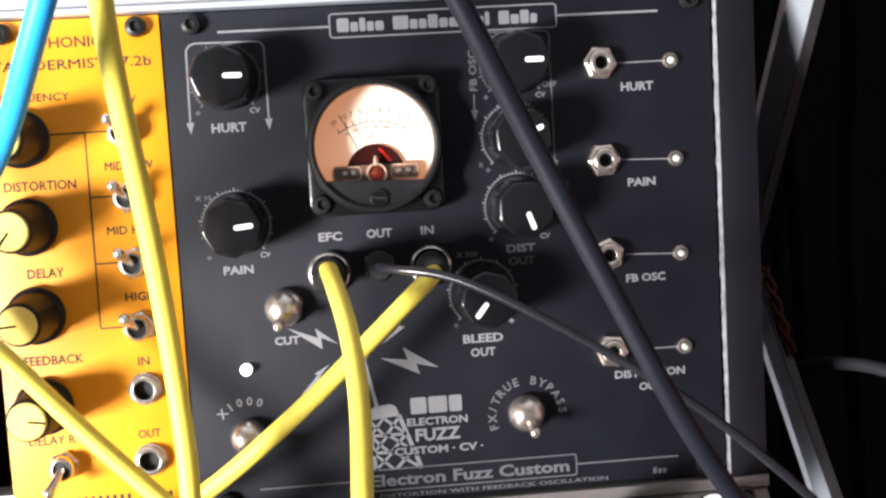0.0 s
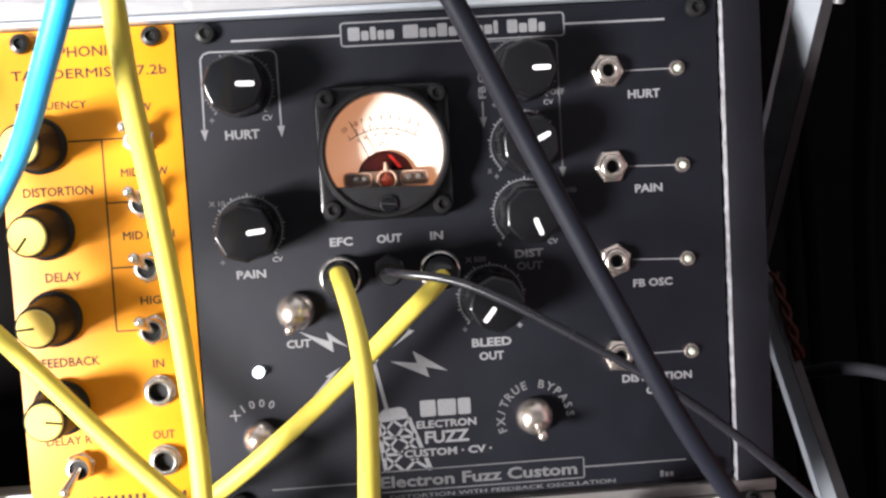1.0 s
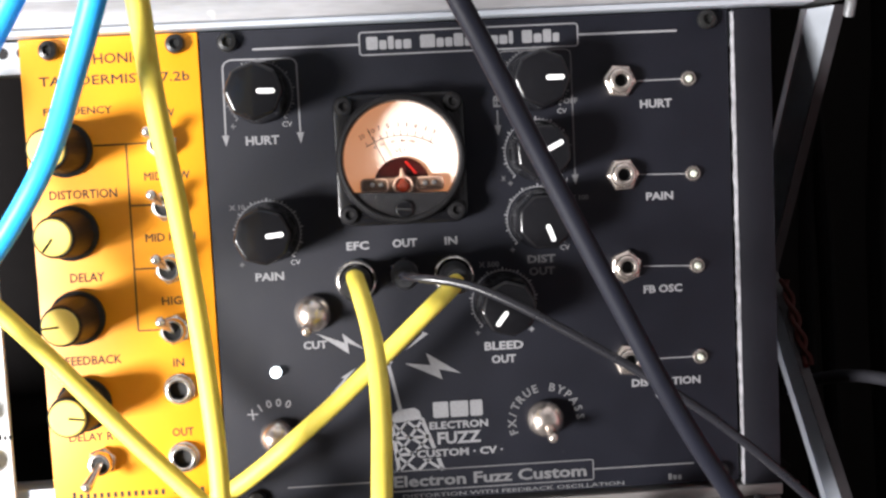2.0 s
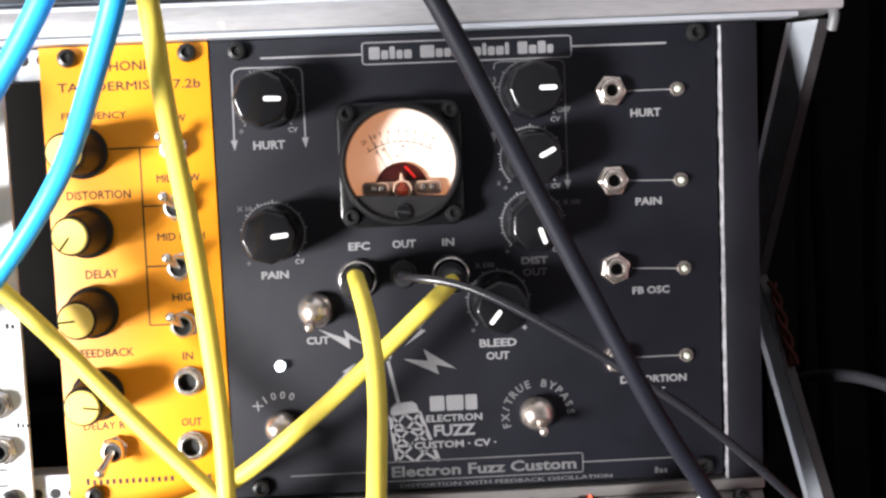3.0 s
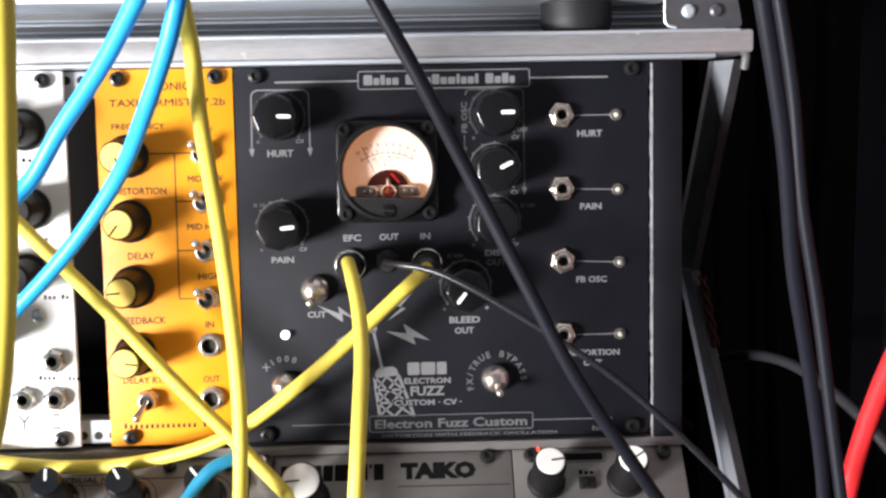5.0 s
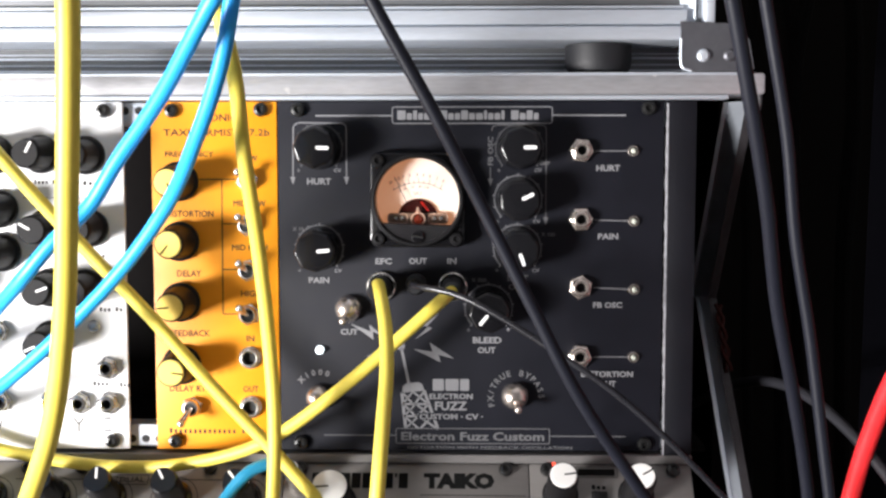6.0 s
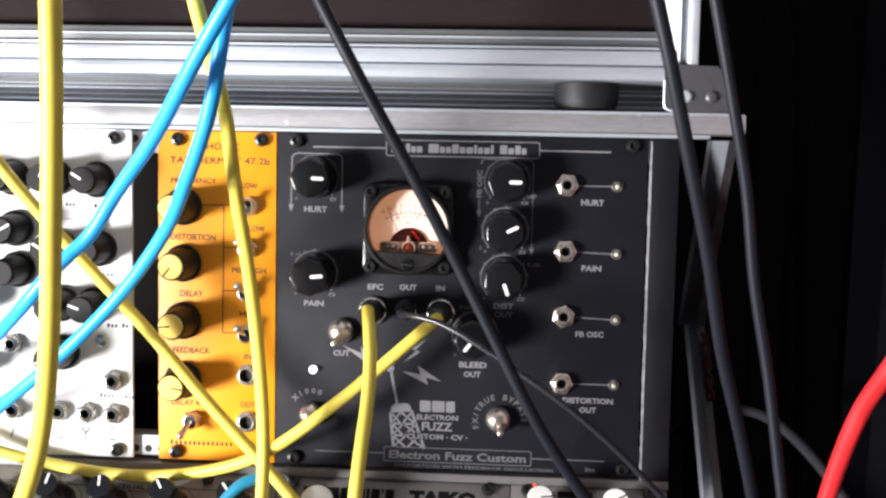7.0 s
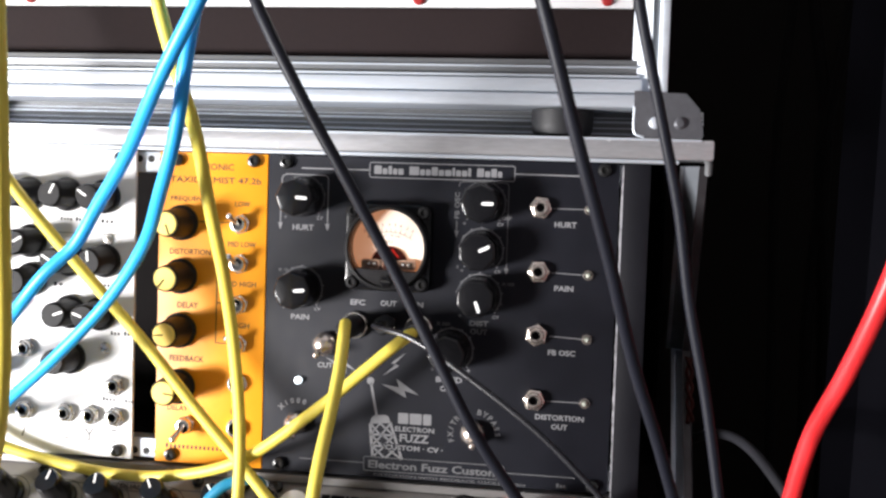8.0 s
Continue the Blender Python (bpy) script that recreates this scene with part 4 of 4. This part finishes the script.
# ---------------------------------------------------------------- lower row
low = thing("synth_module", 46, 0, -5, "brushed silver percussion module with dark lettering and white-capped knobs", "synth module", "modules of the lower row")
panel(1.8, 91.8, -134, -5.0, CREAM_PANEL, low)
writing("TAIKO", 66.2, -11.9, 26.0, 6.3, BLACK_INK, low, 0.075)
x = 12.0
for w in (5.2, 4.8, 4.6, 4.0, 6.0, 1.9, 4.0, 1.5, 4.0):
    part("printed_block", plate(rounded(x, x + w - 0.6, -14.9 if w != 1.5 else -10.6, -8.9, 0.35, 2), 0, 0.06), BLACK_INK, low)
    x += w
for sx in (7.4, 83.4):
    screw(sx, -7.6, low)
for kx, kz, ka, r1, cr in ((21.0, -22.0, 185, 6.8, 6.0), (45, -50, 60, 6.2, 5.4), (70, -50, 100, 6.2, 5.4)):
    capped_knob(kx, kz, low, ka, CAP_WHITE, r1 * 1.25, r1, 18, cr)
word_bars((6,), 62, 70, -22.5, 1.4, BLACK_INK, low, 0.6)
part("printed_line", stroke(52, -17.4, 90.6, -17.6, 0.25), BLACK_INK, low)
for jx in (14, 36, 56, 78):
    jack(jx, -80, low)

low2 = thing("synth_module", 122, 0, -5, "brushed silver module with white-capped knobs and a lit red lamp", "synth module", "modules of the lower row")
panel(92.2, 151.6, -134, -5.0, CREAM_PANEL, low2)
for sx in (98.6, 145):
    screw(sx, -7.6, low2)
for kx, ka in ((103.0, 8), (130.4, 30)):
    capped_knob(kx, -17.4, low2, ka, CAP_WHITE, 6.6, 5.2, 18, 4.6)
part("printed_bar", plate(rounded(110, 123.6, -9.6, -6.8, 0.4, 3), 0, 0.06), BLACK_INK, low2)
bm = bmesh.new()
outline(rounded(109.2, 124.4, -10.2, -6.2, 0.5, 3), 0.25, bm)
part("printed_frame", bm, BLACK_INK, low2)
word_bars((3,), 114.4, 120.0, -14.0, 1.8, BLACK_INK, low2, 0.7)
slide = part("slide_switch", box(114.4, 120.2, -1.2, 0, -20.2, -16.0, 0.3), HOLE, low2)
part("slider", box(115.0, 117.6, -2.8, -1.0, -19.6, -16.6, 0.3), KNOB_MATT, slide)
part("indicator_lamp", lathe(101.2, -5.6, [(0.55, -0.5), (0.55, 1.6), (0.3, 2.0), (0, 2.1)], 16), LED_RED, low2, "lit red lamp")
for jx in (104, 120, 138):
    jack(jx, -70, low2)

low3 = thing("synth_module", -60, 0, -5, "brushed silver dual module with black pointer knobs", "synth module", "modules of the lower row")
panel(-165, 1.4, -134, -5.0, CREAM_PANEL, low3)
for kx, ka in ((-106, 120), (-82.6, 85), (-62.0, 98), (-38.0, 122), (-12.4, 130)):
    skirt_knob(kx, -19.6, low3, ka, 6.0, 17, KNOB)
    bm = bmesh.new()
    outline([(kx + 8.6 * math.cos(radians(a)), -19.6 + 8.6 * math.sin(radians(a))) for a in range(-60, 241, 12)], 0.25, bm, False)
    part("printed_scale", bm, BLACK_INK, low3)
for sx in (-94.5, -74, -26, -6):
    screw(sx, -7.8, low3, 2.3)
writing("DUAL", -54.6, -12.0, 9.2, 2.1, BLACK_INK, low3)
bm = bmesh.new()
outline(rounded(-60.4, -48.8, -13.9, -10.2, 0.3, 2), 0.25, bm)
stroke(-98, -12.0, -60.4, -12.0, 0.3, bm=bm)
stroke(-48.8, -12.0, -8, -12.0, 0.3, bm=bm)
part("printed_frame", bm, BLACK_INK, low3)
for jx in (-72, -48, -24, -100):
    jack(jx, -90, low3)

# the lower row leans back: its panels turn about their top edge
for module in (low, low2, low3):
    module.rotation_euler[0] = radians(-40)

# ---------------------------------------------------------------- patch cables
RY = 2.3
patch_cable("yellow patch cable from the EFC socket hanging down", [(37.7, -16.0, 61.6), (38.2, -18.6, 63.2), (41.9, -38.5, 52.3), (43.4, -54.5, 39.4), (42.9, -66.7, 24.4), (41.9, -73.8, 7.5), (40.3, -73.2, -11.8), (38.3, -63.8, -33.8), (36.0, -45.2, -58.4)], RY, Y_CABLE, ends=((37.7, 61.2, 18),))
patch_cable("yellow patch cable from the IN socket sagging across the panels", [(63.8, -13.0, 61.0), (58.2, -19.0, 56.6), (27.3, -21.6, 29.4), (-1.1, -18.8, 8.5), (-28.9, -13.0, -1.3), (-57.2, -8.3, -4.5), (-86.8, -6.3, -1.9), (-117.8, -8.0, 6.1), (-150.0, -13.0, 22.0)], RY, Y_CABLE, ends=((63.8, 61.3, 14), (-150, 22, 14)))
patch_cable("yellow patch cable slanting across the white and yellow modules", [(-130.0, -14.0, 236.0), (-125.2, -28.8, 201.5), (-117.5, -37.5, 170.6), (-107.0, -40.4, 143.2), (-93.8, -38.5, 119.0), (-78.0, -33.3, 97.1), (-60.4, -27.9, 75.5), (-40.7, -24.6, 53.1), (-19.7, -23.7, 28.5), (4.3, -24.7, 2.9), (29.9, -30.3, -24.2), (56.0, -41.4, -53.8)], RY, Y_CABLE, ends=((-130, 236, 14),))
patch_cable("yellow patch cable hanging in front of the yellow module", [(-10.0, -14.0, 270.0), (-11.9, -53.4, 244.8), (-11.6, -80.4, 220.6), (-9.2, -95.4, 197.3), (-5.3, -99.1, 175.0), (-1.1, -93.6, 153.4), (1.8, -82.0, 132.0), (1.4, -68.2, 109.2), (2.4, -55.1, 83.4), (3.7, -45.6, 53.9), (4.7, -40.5, 21.1), (3.0, -38.8, -13.9), (-2.0, -38.8, -50.8)], RY, Y_CABLE, ends=((-10, 270, 14),))
patch_cable("yellow patch cable hanging well in front of the white module", [(-14.0, -14.0, 300.0), (-13.3, -61.8, 294.4), (-12.5, -101.7, 283.8), (-11.6, -133.6, 268.2), (-10.7, -157.4, 248.0), (-9.9, -172.9, 223.6), (-9.7, -180.5, 195.7), (-10.3, -180.6, 165.4), (-12.5, -175.0, 133.8), (-16.8, -166.2, 102.2), (-22.0, -156.2, 71.9), (-29.6, -145.6, 44.5), (-41.2, -133.7, 20.8), (-53.0, -118.7, -0.9), (-62.7, -99.4, -21.4), (-69.1, -75.4, -41.1), (-72.0, -46.5, -60.0)], RY + 0.2, Y_CABLE, ends=((-14, 300, 14),))
patch_cable("bright blue patch cable swinging to the white module", [(24.0, -14.0, 275.0), (32.7, -66.3, 249.2), (34.7, -101.4, 222.8), (29.9, -119.7, 196.2), (18.7, -122.1, 170.4), (1.7, -111.8, 146.8), (-16.0, -95.0, 124.8), (-32.5, -82.0, 107.3), (-43.0, -76.7, 93.6), (-54.2, -76.9, 82.9), (-68.3, -71.3, 68.6), (-89.5, -51.0, 52.9), (-119.1, -13.2, 36.8)], RY, B_CABLE, ends=((24, 275, 14), (-120, 35, 14)))
patch_cable("bright blue patch cable swinging low over the white module", [(16.0, -14.0, 262.0), (14.5, -56.6, 233.8), (12.7, -85.5, 206.4), (10.3, -100.8, 180.1), (6.9, -103.5, 155.3), (1.0, -96.5, 132.7), (-9.3, -84.4, 112.4), (-22.2, -68.1, 93.6), (-41.4, -57.0, 71.3), (-65.5, -50.6, 48.3), (-91.0, -38.2, 28.8), (-114.9, -13.6, 13.7)], RY, B_CABLE, ends=((16, 262, 14), (-116, 18, 14)))
teal = patch_cable("short blue-green patch cable arching into a chrome plug", [(-24.0, -46.5, -60.0), (-25.0, -45.0, -42.0), (-20.0, -34.0, -20.0), (-13.6, -28.0, -8.4), (-7.0, -26.5, -1.2), (-0.5, -25.0, 1.6), (4.0, -22.0, 1.6), (6.4, -18.5, -1.4)], RY - 0.1, T_CABLE, ends=())
part("plug", tube([(7.0, -5.0, -12.7), (7.0, -10.0, -8.5), (6.8, -15.0, -4.3), (6.6, -18.5, -1.4)], 3.5, 20, 3, lambda t: 1.0 if t < 0.7 else 1.0 - (t - 0.7)), CHROME, teal, "chrome plug shell")
patch_cable("thick black cable slanting down across the black module", [(4.0, -14.0, 268.0), (5.0, -56.7, 245.3), (10.4, -87.5, 221.4), (19.9, -106.6, 196.4), (32.5, -115.3, 170.4), (46.5, -115.7, 144.0), (60.8, -111.8, 118.3), (73.7, -104.9, 93.0), (86.5, -101.0, 67.6), (99.4, -97.5, 42.6), (114.2, -90.9, 19.3), (129.7, -83.3, -3.9), (145.8, -75.8, -27.9), (162.6, -69.4, -53.3), (179.7, -64.4, -80.2), (197.2, -61.3, -108.9), (215.0, -60.0, -139.4)], 1.85, K_CABLE, ends=((4, 268, 14),))
patch_cable("thin black cable from the OUT socket drooping to the table", [(50.6, -8.0, 62.5), (51.4, -24.7, 64.0), (67.8, -34.1, 61.3), (91.5, -41.8, 48.6), (119.2, -49.1, 30.2), (145.1, -54.6, 6.1), (168.9, -57.8, -21.1), (189.5, -58.2, -50.1), (206.7, -55.4, -79.9), (220.2, -49.4, -110.1), (230.0, -40.0, -140.4)], 1.1, GLOSSY_CABLE, ends=((50.6, 62.5, 11),))
patch_cable("black cable hanging free in front of the case end", [(100.0, -14.0, 300.0), (97.6, -58.1, 286.4), (97.3, -94.5, 269.9), (99.1, -123.2, 250.7), (102.9, -144.0, 228.9), (108.4, -156.9, 205.0), (115.2, -162.1, 179.4), (123.0, -160.3, 152.9), (130.7, -152.7, 125.6), (138.7, -141.7, 98.4), (145.8, -127.8, 71.4), (154.5, -114.7, 44.9), (162.2, -103.0, 18.0), (167.7, -93.2, -10.1), (171.8, -86.2, -39.8), (175.2, -82.4, -71.2), (177.9, -82.0, -104.4), (180.0, -85.0, -139.4)], 1.75, K_CABLE, ends=((100, 300, 14),))
patch_cable("black cable hanging free beside the case end", [(128.0, -14.0, 290.0), (129.8, -49.3, 266.7), (132.3, -75.3, 242.5), (135.7, -92.1, 217.6), (140.0, -100.4, 192.0), (145.2, -101.4, 166.0), (151.5, -97.3, 139.7), (158.0, -91.3, 112.8), (162.7, -85.4, 84.6), (169.1, -80.5, 55.6), (174.5, -76.8, 25.4), (179.6, -74.4, -5.9), (184.0, -72.6, -38.1), (187.2, -71.4, -71.1), (189.3, -70.6, -104.9), (190.0, -70.0, -139.4)], 1.75, K_CABLE, ends=((128, 290, 14),))
patch_cable("grey-black cable arching out from behind the case", [(166.0, 90.3, -5.8), (176.2, 60.2, 10.8), (185.0, 32.5, 20.0), (192.7, 7.1, 21.4), (200.5, -16.4, 15.0), (208.9, -37.3, 2.7), (217.3, -54.3, -15.3), (225.5, -66.5, -38.8), (233.1, -73.4, -67.4), (239.9, -74.6, -101.0), (246.0, -70.0, -139.4)], 2.0, G_CABLE)
patch_cable("thick red cable curving down past the case", [(300.0, 60.0, 330.0), (293.8, 26.6, 312.4), (286.6, -2.7, 292.4), (278.5, -27.8, 270.1), (269.7, -48.7, 245.6), (260.5, -65.0, 219.4), (251.1, -76.6, 191.9), (242.2, -83.3, 163.9), (234.0, -84.8, 136.0), (226.8, -81.5, 109.2), (220.4, -73.6, 84.1), (214.1, -62.0, 61.0), (207.5, -48.3, 39.3), (204.0, -36.0, 15.8), (201.5, -25.9, -9.8), (200.2, -19.1, -37.8), (200.5, -16.4, -68.4), (202.4, -18.4, -101.5), (206.0, -25.0, -137.2)], 3.1, R_CABLE)
patch_cable("second red-orange cable low beside the case", [(330, 40, 250), (300, -40, 130), (268, -55, 48), (240, -44, 12), (228, -38, -12), (222, -36, -60), (226, -40, -137.2)], 3.1, R_CABLE)
